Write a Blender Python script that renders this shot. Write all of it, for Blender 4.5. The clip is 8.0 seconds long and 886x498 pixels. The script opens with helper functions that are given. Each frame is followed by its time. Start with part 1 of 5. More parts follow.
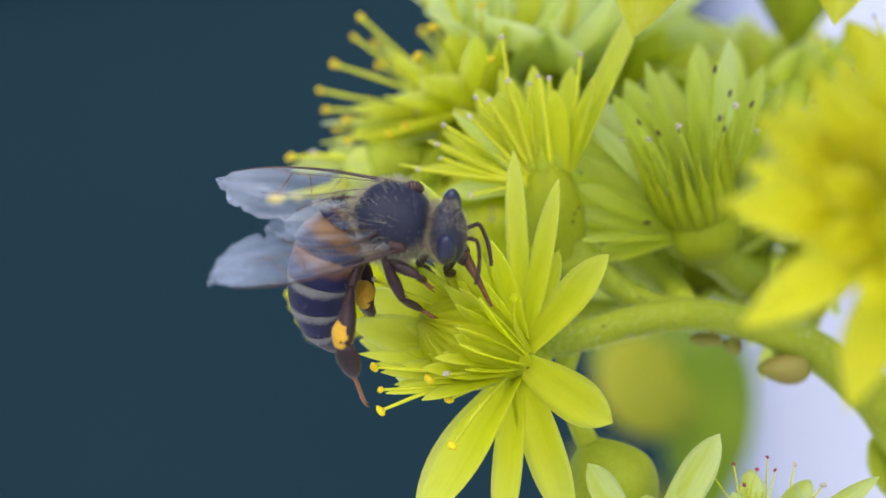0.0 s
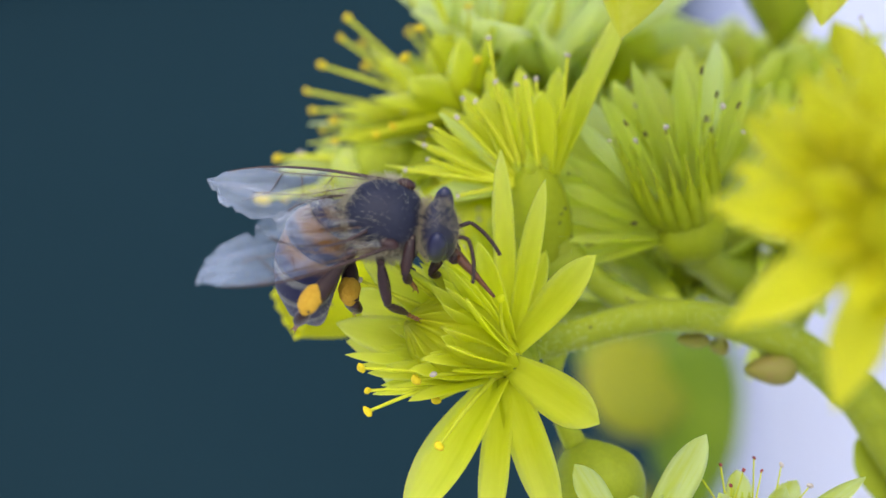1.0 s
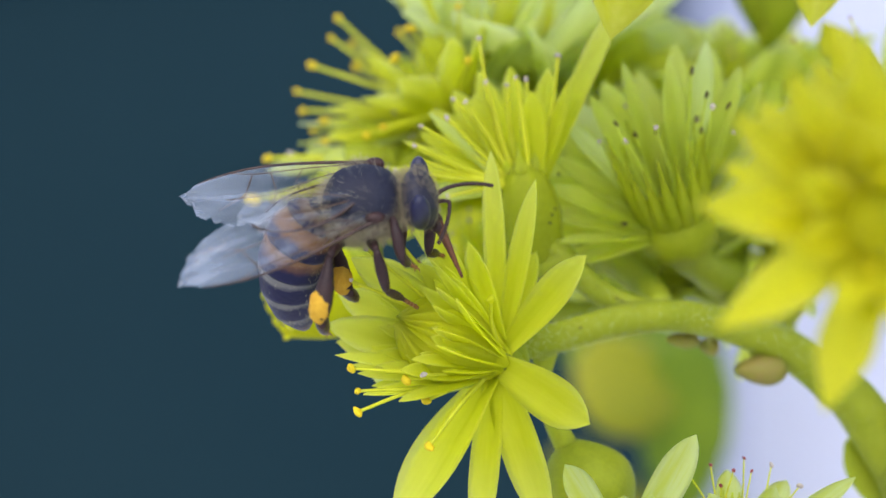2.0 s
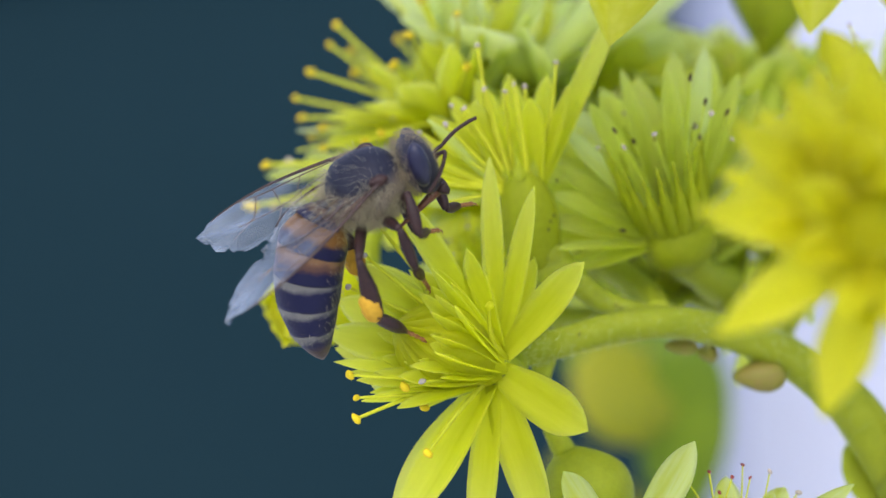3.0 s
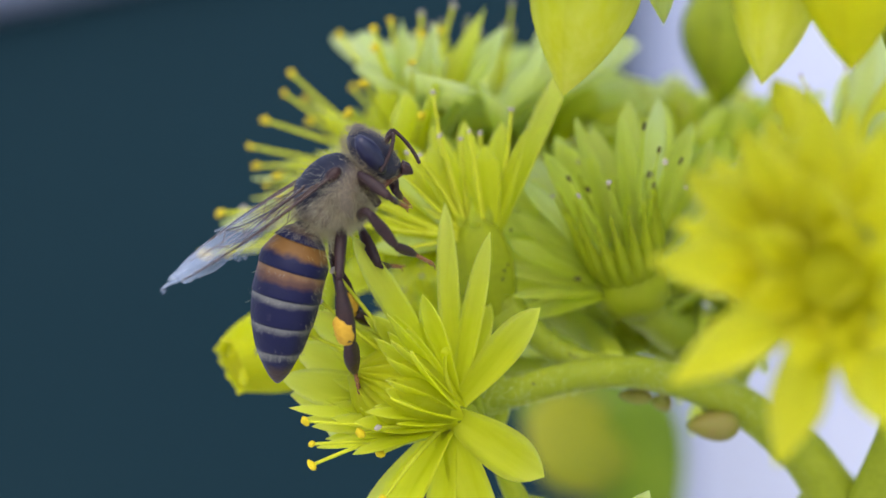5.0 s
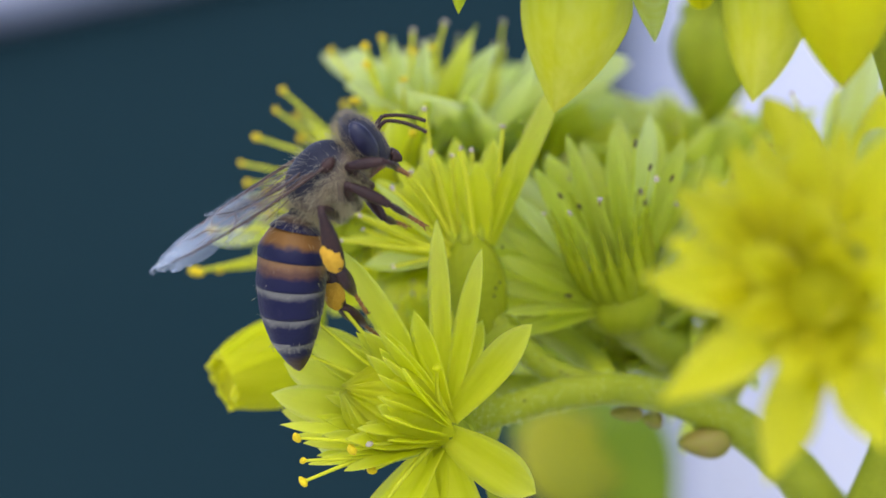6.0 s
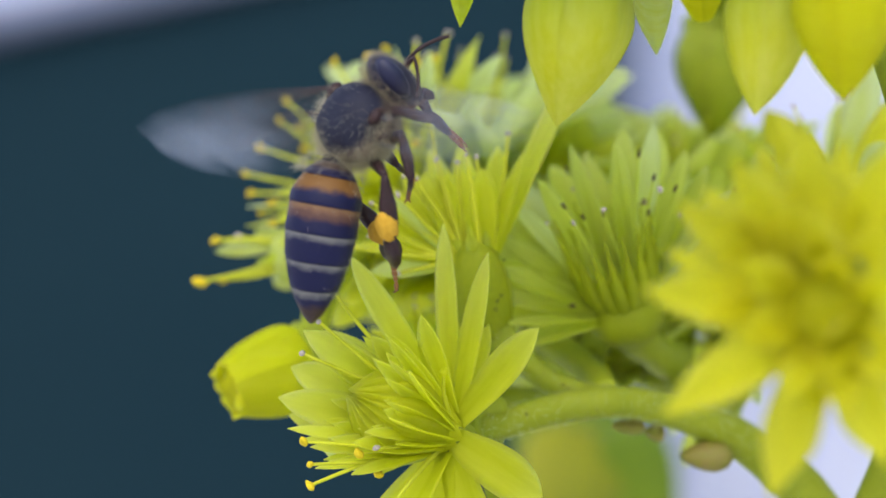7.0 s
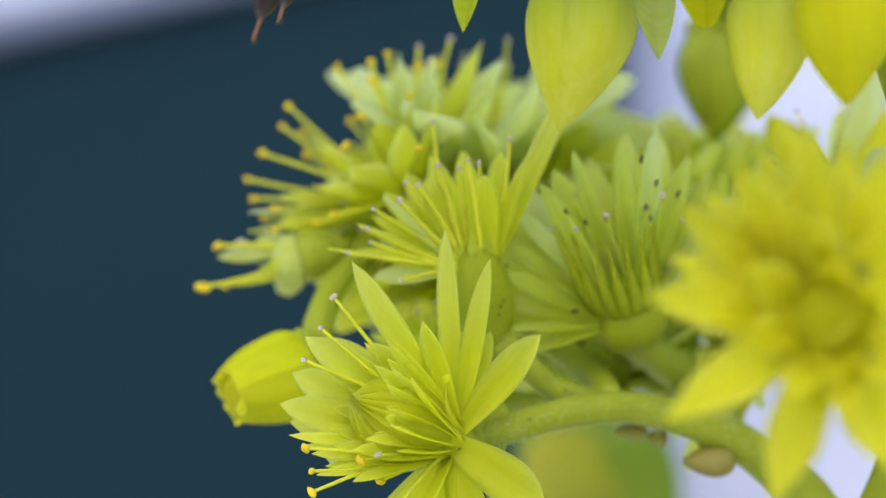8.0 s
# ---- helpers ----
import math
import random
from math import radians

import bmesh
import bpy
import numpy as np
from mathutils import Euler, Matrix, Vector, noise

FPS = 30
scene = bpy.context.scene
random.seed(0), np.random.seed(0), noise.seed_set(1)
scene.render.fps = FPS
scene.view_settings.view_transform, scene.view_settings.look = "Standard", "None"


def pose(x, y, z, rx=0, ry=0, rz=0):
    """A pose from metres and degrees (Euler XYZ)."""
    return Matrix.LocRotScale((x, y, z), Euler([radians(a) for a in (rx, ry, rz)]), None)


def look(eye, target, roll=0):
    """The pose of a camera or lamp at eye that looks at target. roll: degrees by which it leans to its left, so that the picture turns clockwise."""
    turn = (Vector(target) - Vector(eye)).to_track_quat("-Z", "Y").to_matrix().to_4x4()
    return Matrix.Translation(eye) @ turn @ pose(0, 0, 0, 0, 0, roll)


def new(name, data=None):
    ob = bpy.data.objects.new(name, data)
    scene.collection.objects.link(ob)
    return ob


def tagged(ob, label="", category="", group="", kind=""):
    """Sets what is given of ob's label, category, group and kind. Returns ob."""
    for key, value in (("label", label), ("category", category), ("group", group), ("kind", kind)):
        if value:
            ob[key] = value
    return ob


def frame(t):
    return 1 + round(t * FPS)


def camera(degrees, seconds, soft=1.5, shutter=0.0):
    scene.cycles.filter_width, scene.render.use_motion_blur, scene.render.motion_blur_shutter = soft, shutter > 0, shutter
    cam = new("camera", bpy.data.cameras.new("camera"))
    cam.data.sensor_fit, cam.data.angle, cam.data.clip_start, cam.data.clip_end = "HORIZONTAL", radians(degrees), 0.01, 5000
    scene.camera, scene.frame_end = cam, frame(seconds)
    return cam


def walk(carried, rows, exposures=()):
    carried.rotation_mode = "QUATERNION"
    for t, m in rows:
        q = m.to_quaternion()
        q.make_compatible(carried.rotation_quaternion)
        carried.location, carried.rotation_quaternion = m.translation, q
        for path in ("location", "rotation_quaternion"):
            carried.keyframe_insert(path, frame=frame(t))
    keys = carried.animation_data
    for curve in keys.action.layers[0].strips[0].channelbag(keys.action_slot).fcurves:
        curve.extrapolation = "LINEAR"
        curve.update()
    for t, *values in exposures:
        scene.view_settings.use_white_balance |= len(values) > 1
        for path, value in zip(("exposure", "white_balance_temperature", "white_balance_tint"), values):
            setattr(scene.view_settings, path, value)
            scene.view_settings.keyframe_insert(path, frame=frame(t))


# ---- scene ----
# ---- camera: a hand-held close-up lens that slowly turns up and to the right ----
O = Vector((0.0, 0.0, 0.55))            # the picked-out spot in the flower head, 55 cm over the ground
EYE = O + Vector((0.0, -0.106, 0.0))
cam = camera(24, 8.0, soft=1.35, shutter=0.5)
cam.data.dof.use_dof = True
cam.data.dof.focus_distance = 0.1043
cam.data.dof.aperture_fstop = 26.0
PAN = [
    (0.0, -0.000, 0.000),
    (0.5, -0.233, -0.140),
    (1.0, -0.357, 0.023),
    (1.5, -0.528, -0.031),
    (3.0, -0.668, 0.217),
    (3.5, -0.715, 0.124),
    (4.0, -1.320, 0.450),
    (4.5, -1.429, 0.916),
    (5.0, -1.925, 1.569),
    (6.5, -2.174, 2.143),
    (7.0, -2.112, 2.406),
    (7.5, -2.143, 2.654),
    (8.0, -2.034, 2.546),
]
walk(cam, [(t, pose(*EYE, 90 + up, 0, turn)) for t, turn, up in PAN],
     exposures=[(0.0, 0.94), (3.0, 0.88), (4.5, 0.82), (8.0, 0.77)])

# ---- light: a bright hazy sky and a soft sun ----
SUN_TURN, SUN_UP = radians(192), radians(48)
world = bpy.data.worlds.new("sky")
scene.world = world
world.use_nodes = True
wn = world.node_tree.nodes
sky = wn.new("ShaderNodeTexSky")
sky.sky_type, sky.sun_disc = "NISHITA", False
sky.sun_elevation, sky.sun_rotation = SUN_UP, SUN_TURN
sky.dust_density = 2.0
world.node_tree.links.new(sky.outputs[0], wn["Background"].inputs[0])
wn["Background"].inputs[1].default_value = 0.15
sun = new("sun", bpy.data.lights.new("sun", "SUN"))
sun.data.energy, sun.data.angle, sun.data.color = 0.5, radians(110), (1.0, 0.97, 0.92)
way = Vector((math.sin(SUN_TURN) * math.cos(SUN_UP), math.cos(SUN_TURN) * math.cos(SUN_UP), math.sin(SUN_UP)))
sun.matrix_basis = look(O + way * 3, O)


# ---- materials ----
def material(name, dark, light, rough=0.5, coarse=300.0, fine=3000.0, bump=0.2, through_light=0.0, stretch=(1, 1, 1),
             spec=0.4, glints=None, vary=0.08, fade=None, flesh=0.0, tip=None):
    """Two tones mixed by noise at two scales, fine relief, and for petals some light that passes through."""
    mat = bpy.data.materials.new(name)
    mat.use_nodes = True
    n, link = mat.node_tree.nodes, mat.node_tree.links.new
    bsdf = n["Principled BSDF"]
    co, mp = n.new("ShaderNodeTexCoord"), n.new("ShaderNodeMapping")
    mp.inputs["Scale"].default_value = stretch
    link(co.outputs["Object"], mp.inputs["Vector"])
    big, small = n.new("ShaderNodeTexNoise"), n.new("ShaderNodeTexNoise")
    big.inputs["Scale"].default_value, small.inputs["Scale"].default_value = coarse, fine
    small.inputs["Detail"].default_value = 4
    for tex in (big, small):
        link(mp.outputs[0], tex.inputs["Vector"])
    both = n.new("ShaderNodeMath")
    both.operation = "MULTIPLY_ADD"
    both.inputs[1].default_value = 0.45
    link(small.outputs["Fac"], both.inputs[0])
    half = n.new("ShaderNodeMath")
    half.operation = "MULTIPLY"
    half.inputs[1].default_value = 0.55
    link(big.outputs["Fac"], half.inputs[0])
    link(half.outputs[0], both.inputs[2])
    ramp = n.new("ShaderNodeValToRGB")
    ramp.color_ramp.elements[0].position, ramp.color_ramp.elements[1].position = 0.32, 0.68
    ramp.color_ramp.elements[0].color, ramp.color_ramp.elements[1].color = (*dark, 1), (*light, 1)
    link(both.outputs[0], ramp.inputs[0])
    info, hsv, amount = n.new("ShaderNodeObjectInfo"), n.new("ShaderNodeHueSaturation"), n.new("ShaderNodeMapRange")
    amount.inputs["To Min"].default_value, amount.inputs["To Max"].default_value = 1 - vary, 1 + vary
    link(info.outputs["Random"], amount.inputs[0])
    link(amount.outputs[0], hsv.inputs["Value"])
    link(ramp.outputs[0], hsv.inputs["Color"])
    colour = hsv.outputs[0]
    # small wet-looking highlights painted into the colour as pale dots
    if glints:
        vor, cut, mix = n.new("ShaderNodeTexVoronoi"), n.new("ShaderNodeMapRange"), n.new("ShaderNodeMixRGB")
        vor.inputs["Scale"].default_value = glints[0]
        link(co.outputs["Object"], vor.inputs["Vector"])
        cut.inputs["From Min"].default_value, cut.inputs["From Max"].default_value = glints[1], glints[1] * 0.8
        link(vor.outputs["Distance"], cut.inputs[0])
        link(cut.outputs[0], mix.inputs[0])
        link(colour, mix.inputs[1])
        mix.inputs[2].default_value = (*glints[2], 1)
        colour = mix.outputs[0]
    if fade:
        sep, rng, mix = n.new("ShaderNodeSeparateXYZ"), n.new("ShaderNodeMapRange"), n.new("ShaderNodeMixRGB")
        link(co.outputs["Object"], sep.inputs[0])
        rng.inputs["From Min"].default_value, rng.inputs["From Max"].default_value = fade[0], fade[1]
        rng.interpolation_type = "SMOOTHSTEP"
        link(sep.outputs["Z"], rng.inputs[0])
        link(rng.outputs[0], mix.inputs[0])
        link(colour, mix.inputs[1])
        mix.inputs[2].default_value = (*fade[2], 1)
        colour = mix.outputs[0]
    if tip:
        sep, rng, mix = n.new("ShaderNodeSeparateXYZ"), n.new("ShaderNodeMapRange"), n.new("ShaderNodeMixRGB")
        link(co.outputs["Object"], sep.inputs[0])
        rng.inputs["From Min"].default_value, rng.inputs["From Max"].default_value, rng.inputs["To Max"].default_value = tip[0], tip[1], tip[2]
        link(sep.outputs["X"], rng.inputs[0])
        link(rng.outputs[0], mix.inputs[0])
        link(colour, mix.inputs[1])
        mix.inputs[2].default_value = (*tip[3], 1)
        colour = mix.outputs[0]
    link(colour, bsdf.inputs["Base Color"])
    bsdf.inputs["Roughness"].default_value = rough
    bsdf.inputs["Specular IOR Level"].default_value = spec
    if flesh:                           # juicy tissue: light wanders inside it
        bsdf.inputs["Subsurface Weight"].default_value = flesh
        bsdf.inputs["Subsurface Radius"].default_value = (1.0, 1.0, 0.3)
        bsdf.inputs["Subsurface Scale"].default_value = 0.0025
    relief = n.new("ShaderNodeBump")
    relief.inputs["Strength"].default_value, relief.inputs["Distance"].default_value = bump, 0.0001
    link(small.outputs["Fac"], relief.inputs["Height"])
    link(relief.outputs[0], bsdf.inputs["Normal"])
    if through_light:
        glow, blend = n.new("ShaderNodeBsdfTranslucent"), n.new("ShaderNodeMixShader")
        link(colour, glow.inputs[0])
        blend.inputs[0].default_value = through_light
        link(bsdf.outputs[0], blend.inputs[1])
        link(glow.outputs[0], blend.inputs[2])
        link(blend.outputs[0], n["Material Output"].inputs[0])
    return mat


STREAK = (0.15, 1.6, 1)
PETAL = material("petal_yellow", (0.775, 0.805, 0.015), (0.87, 0.89, 0.05), 0.6, 700, 2600, 0.06, 0.7, STREAK, 0.2, glints=(420, 0.085, (0.92, 0.92, 0.62)), flesh=0.6, tip=(0.004, 0.0095, 0.5, (0.90, 0.92, 0.30)))
PETAL_PALE = material("petal_lemon", (0.72, 0.77, 0.06), (0.86, 0.92, 0.5), 0.6, 330, 2600, 0.06, 0.72, STREAK, 0.2, flesh=0.6, tip=(0.004, 0.009, 0.6, (0.88, 0.95, 0.62)))
PETAL_GOLD = material("petal_gold", (0.81, 0.79, 0.01), (0.87, 0.85, 0.035), 0.6, 600, 2400, 0.06, 0.7, STREAK, 0.2, flesh=0.6)
PETAL_GREEN = material("petal_green", (0.66, 0.735, 0.03), (0.84, 0.885, 0.16), 0.6, 350, 2400, 0.06, 0.74, STREAK, 0.2, flesh=0.6, tip=(0.004, 0.0095, 0.6, (0.90, 0.94, 0.38)))
BUD = material("bud_yellow_to_green", (0.76, 0.77, 0.015), (0.90, 0.90, 0.16), 0.5, 500, 2400, 0.2, 0.55, (1, 1, 0.15), 0.2, fade=(0.0022, 0.0085, (0.27, 0.39, 0.015)), flesh=0.45)
GREEN = material("stem_green", (0.265, 0.325, 0.015), (0.355, 0.405, 0.025), 0.55, 500, 4000, 0.35, 0.12, (1, 1, 1), 0.22, flesh=0.45)
GREEN_PALE = material("sepal_green", (0.42, 0.5, 0.06), (0.58, 0.62, 0.13), 0.5, 500, 4000, 0.3, 0.3, (1, 1, 1), 0.4, flesh=0.45)
CUP = material("cup_green", (0.29, 0.35, 0.006), (0.40, 0.45, 0.015), 0.55, 400, 3000, 0.25, 0.3, (1, 1, 1), 0.2, flesh=0.45)
LEAF = material("leaf_green", (0.09, 0.17, 0.003), (0.18, 0.265, 0.005), 0.45, 120, 1800, 0.2, 0.2, (1, 1, 1), 0.4)
LEAF_GOLD = material("leaf_golden", (0.18, 0.22, 0.003), (0.34, 0.33, 0.004), 0.45, 120, 1800, 0.2, 0.25, (1, 1, 1), 0.4)
FILAMENT = material("filament_yellow", (0.64, 0.66, 0.01), (0.76, 0.78, 0.05), 0.45, 900, 4000, 0.1, 0.3)
ANTHER = material("anther_golden", (0.66, 0.48, 0.004), (0.80, 0.62, 0.01), 0.7, 1500, 9000, 0.6)
ANTHER_PALE = material("anther_spent_pinkish_white", (0.4, 0.34, 0.28), (0.56, 0.48, 0.42), 0.7, 1500, 9000, 0.6)
ANTHER_DARK = material("anther_withered_brown", (0.03, 0.015, 0.008), (0.09, 0.04, 0.02), 0.7, 1500, 9000, 0.6)
ANTHER_RED = material("anther_dark_red", (0.16, 0.02, 0.02), (0.34, 0.07, 0.06), 0.7, 1500, 9000, 0.6)
POD = material("pod_pinkish_olive", (0.24, 0.27, 0.02), (0.30, 0.22, 0.06), 0.5, 400, 3000, 0.2, 0.15)
HAIR_GREEN = material("hair_white", (0.66, 0.7, 0.45), (0.76, 0.8, 0.58), 0.5, 500, 4000, 0.0, 0.4)
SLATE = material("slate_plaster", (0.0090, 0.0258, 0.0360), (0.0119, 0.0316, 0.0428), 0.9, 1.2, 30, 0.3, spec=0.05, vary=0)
PALE_WALL = material("pale_plaster", (0.55, 0.58, 0.73), (0.62, 0.65, 0.79), 0.85, 1.0, 25, 0.3, vary=0)
# middle tone for the added strips that fade dark wall into pale
EDGE_FADE = material("blue_grey_edge_fade", (0.23, 0.26, 0.37), (0.28, 0.31, 0.43), 0.8, 1.2, 30, 0.3, spec=0.1, vary=0)
BOUNCE_GROUND = material("pale_bounce_ground", (0.58, 0.57, 0.54), (0.73, 0.72, 0.69), 0.9, 3, 60, 0.6, vary=0)
# bee
THORAX = material("bee_dark_cuticle", (0.012, 0.012, 0.026), (0.03, 0.03, 0.05), 0.45, 500, 6000, 0.4, spec=0.25)
EYE_DARK = material("bee_compound_eye", (0.007, 0.008, 0.03), (0.014, 0.015, 0.055), 0.3, 800, 20000, 0.15, spec=0.5)
THORAX_COAT = material("bee_thorax_undercoat", (0.009, 0.01, 0.024), (0.022, 0.024, 0.044), 0.5, 500, 6000, 0.4, spec=0.22, fade=(0.001, 0.0001, (0.17, 0.135, 0.10)))
LEG_DARK = material("bee_leg_brown", (0.02, 0.012, 0.015), (0.052, 0.024, 0.022), 0.4, 500, 5000, 0.3, spec=0.25)
LEG_PALE = material("bee_tarsus_amber", (0.18, 0.07, 0.025), (0.32, 0.14, 0.05), 0.4, 500, 5000, 0.3)
TONGUE = material("bee_proboscis_chestnut", (0.07, 0.022, 0.012), (0.16, 0.055, 0.02), 0.35, 700, 5000, 0.2)
FUZZ = material("bee_hair_buff", (0.56, 0.50, 0.35), (0.76, 0.70, 0.52), 0.6, 600, 5000, 0.0, 0.6)
FUZZ_DARK = material("bee_hair_brown", (0.19, 0.145, 0.105), (0.34, 0.27, 0.2), 0.6, 600, 5000, 0.0, 0.2)
FUZZ_HEAD = material("bee_hair_tan", (0.38, 0.31, 0.2), (0.55, 0.46, 0.32), 0.6, 600, 5000, 0.0, 0.5)
FELT = material("bee_felt_grey", (0.26, 0.25, 0.22), (0.42, 0.4, 0.34), 0.7, 600, 5000, 0.0, 0.4)
POLLEN = material("pollen_orange", (0.48, 0.25, 0.012), (0.6, 0.35, 0.03), 0.85, 900, 5000, 1.0)


def banded(name, base, edge, pale, start, stop):
    """One abdominal ring: warm front edge, dark hind edge, thin pale felt band, split along the body."""
    mat = material(name, base, base, 0.42, 600, 5000, 0.3, spec=0.22)
    n, link = mat.node_tree.nodes, mat.node_tree.links.new
    bsdf = n["Principled BSDF"]
    co, sep, mr, ramp = n.new("ShaderNodeTexCoord"), n.new("ShaderNodeSeparateXYZ"), n.new("ShaderNodeMapRange"), n.new("ShaderNodeValToRGB")
    wob, add = n.new("ShaderNodeTexNoise"), n.new("ShaderNodeMath")
    wob.inputs["Scale"].default_value = 1500
    link(co.outputs["Object"], sep.inputs[0])
    link(co.outputs["Object"], wob.inputs["Vector"])
    mr.inputs["From Min"].default_value, mr.inputs["From Max"].default_value = start * 0.001, stop * 0.001
    link(sep.outputs["X"], mr.inputs[0])
    add.operation = "MULTIPLY_ADD"
    add.inputs[1].default_value = 0.36
    link(wob.outputs["Fac"], add.inputs[0])
    link(mr.outputs[0], add.inputs[2])
    stops = ramp.color_ramp.elements
    stops[0].position, stops[0].color = 0.0, (*pale, 1)
    stops[1].position, stops[1].color = 1.0, (*edge, 1)
    for at, col in ((0.2, pale), (0.44, base), (0.53, base), (0.76, edge)):
        el = stops.new(at)
        el.color = (*col, 1)
    link(add.outputs[0], ramp.inputs[0])
    link(ramp.outputs[0], bsdf.inputs["Base Color"])
    return mat


def wing_material():
    mat = bpy.data.materials.new("bee_wing_membrane")
    mat.use_nodes = True
    n, link = mat.node_tree.nodes, mat.node_tree.links.new
    bsdf = n["Principled BSDF"]
    # bluish white of the reflected sky, put into the membrane's colour
    bsdf.inputs["Base Color"].default_value = (0.53, 0.61, 0.80, 1)
    bsdf.inputs["Roughness"].default_value = 0.22
    bsdf.inputs["Specular IOR Level"].default_value = 0.6
    clear, mix, co, tex, rng = (n.new("ShaderNodeBsdfTransparent"), n.new("ShaderNodeMixShader"), n.new("ShaderNodeTexCoord"),
                                n.new("ShaderNodeTexNoise"), n.new("ShaderNodeMapRange"))
    clear.inputs[0].default_value = (0.92, 0.90, 0.86, 1)
    tex.inputs["Scale"].default_value, tex.inputs["Detail"].default_value = 1100, 3
    # streaks shape the relief and paint sheen as opacity, stronger toward the tip
    pleat_sheen = n.new("ShaderNodeMapping")
    pleat_sheen.inputs["Scale"].default_value = (0.28, 1.7, 1)
    link(co.outputs["Object"], pleat_sheen.inputs["Vector"])
    link(pleat_sheen.outputs[0], tex.inputs["Vector"])
    rng.inputs["To Min"].default_value, rng.inputs["To Max"].default_value = -0.2, 0.24
    link(tex.outputs["Fac"], rng.inputs[0])
    sep, grow, add = n.new("ShaderNodeSeparateXYZ"), n.new("ShaderNodeMapRange"), n.new("ShaderNodeMath")
    link(co.outputs["Object"], sep.inputs[0])
    grow.inputs["From Min"].default_value, grow.inputs["From Max"].default_value = 0.0035, 0.0085
    grow.inputs["To Min"].default_value, grow.inputs["To Max"].default_value = 0.02, 0.29
    link(sep.outputs["X"], grow.inputs[0])
    link(rng.outputs[0], add.inputs[0])
    link(grow.outputs[0], add.inputs[1])
    link(add.outputs[0], mix.inputs[0])
    link(clear.outputs[0], mix.inputs[1])
    link(bsdf.outputs[0], mix.inputs[2])
    link(mix.outputs[0], n["Material Output"].inputs[0])
    bump = n.new("ShaderNodeBump")
    bump.inputs["Strength"].default_value, bump.inputs["Distance"].default_value = 0.2, 0.0001
    link(tex.outputs["Fac"], bump.inputs["Height"])
    link(bump.outputs[0], bsdf.inputs["Normal"])
    return mat


WING = wing_material()
VEIN = material("bee_wing_vein", (0.03, 0.016, 0.016), (0.08, 0.04, 0.03), 0.4, 500, 5000, 0.0)
VEIN_FINE = material("bee_wing_vein_amber", (0.1, 0.055, 0.035), (0.2, 0.12, 0.08), 0.4, 500, 5000, 0.0, 0.3)


# ---- building blocks: shapes are made in millimetres ----
def mm(p):
    """Millimetres about the picked-out spot, as metres in the world."""
    return O + Vector(p) * 0.001


def aim(angle, toward):
    """A direction: angle up from +x, and toward the viewer's side (-y), in degrees."""
    a, e = radians(angle), radians(toward)
    return Vector((math.cos(a) * math.cos(e), -math.sin(e), math.sin(a) * math.cos(e)))


def frame_of(direction, normal):
    """A turn whose X runs along direction and whose Z leans to normal."""
    x = Vector(direction).normalized()
    y = Vector(normal).cross(x)
    if y.length < 1e-4:
        y = Vector((0.3, 0.5, 0.8)).cross(x)
    y.normalize()
    return Matrix((x, y, x.cross(y))).transposed().to_4x4()


def part(name, bm, mat, parent=None, label="", m=None, smooth=True):
    """Links a bmesh, given in millimetres, as one mesh object under its parent."""
    me = bpy.data.meshes.new(name)
    bmesh.ops.scale(bm, vec=(0.001, 0.001, 0.001), verts=bm.verts)
    bm.normal_update()
    bm.to_mesh(me)
    bm.free()
    for mt in (mat if isinstance(mat, (list, tuple)) else [mat]):
        me.materials.append(mt)
    if smooth:
        me.polygons.foreach_set("use_smooth", [True] * len(me.polygons))
    ob = new(name, me)
    if parent:
        ob.parent = parent
    if m is not None:
        ob.matrix_basis = m
    if label:
        ob["label"] = label
    return ob


def shift(v, turn=None):
    """A pose from millimetres and a turn."""
    m = Matrix.Translation(Vector(v) * 0.001)
    return m @ turn if turn is not None else m


def sheet(bm, rows, close=False, cap=False, mi=0):
    """Faces over a grid of points."""
    vs = [[bm.verts.new(p) for p in r] for r in rows]
    for a, b in zip(vs, vs[1:]):
        n = len(a)
        for i in range(n if close else n - 1):
            j = (i + 1) % n
            bm.faces.new((a[i], a[j], b[j], b[i])).material_index = mi
    if cap:
        bm.faces.new(vs[0][::-1]).material_index = mi
        bm.faces.new(vs[-1]).material_index = mi
    return vs


def curve(points, n):
    """Points along a smooth curve through the given ones."""
    pts = [Vector(p) for p in points]
    if len(pts) == 2:
        return [pts[0].lerp(pts[1], i / n) for i in range(n + 1)]
    ext = [2 * pts[0] - pts[1]] + pts + [2 * pts[-1] - pts[-2]]
    out = []
    for s in range(len(pts) - 1):
        a, b, c, d = ext[s:s + 4]
        k = max(2, n // (len(pts) - 1))
        for i in range(k):
            t = i / k
            out.append(0.5 * (2 * b + (c - a) * t + (2 * a - 5 * b + 4 * c - d) * t * t + (3 * b - a - 3 * c + d) * t ** 3))
    out.append(pts[-1])
    return out


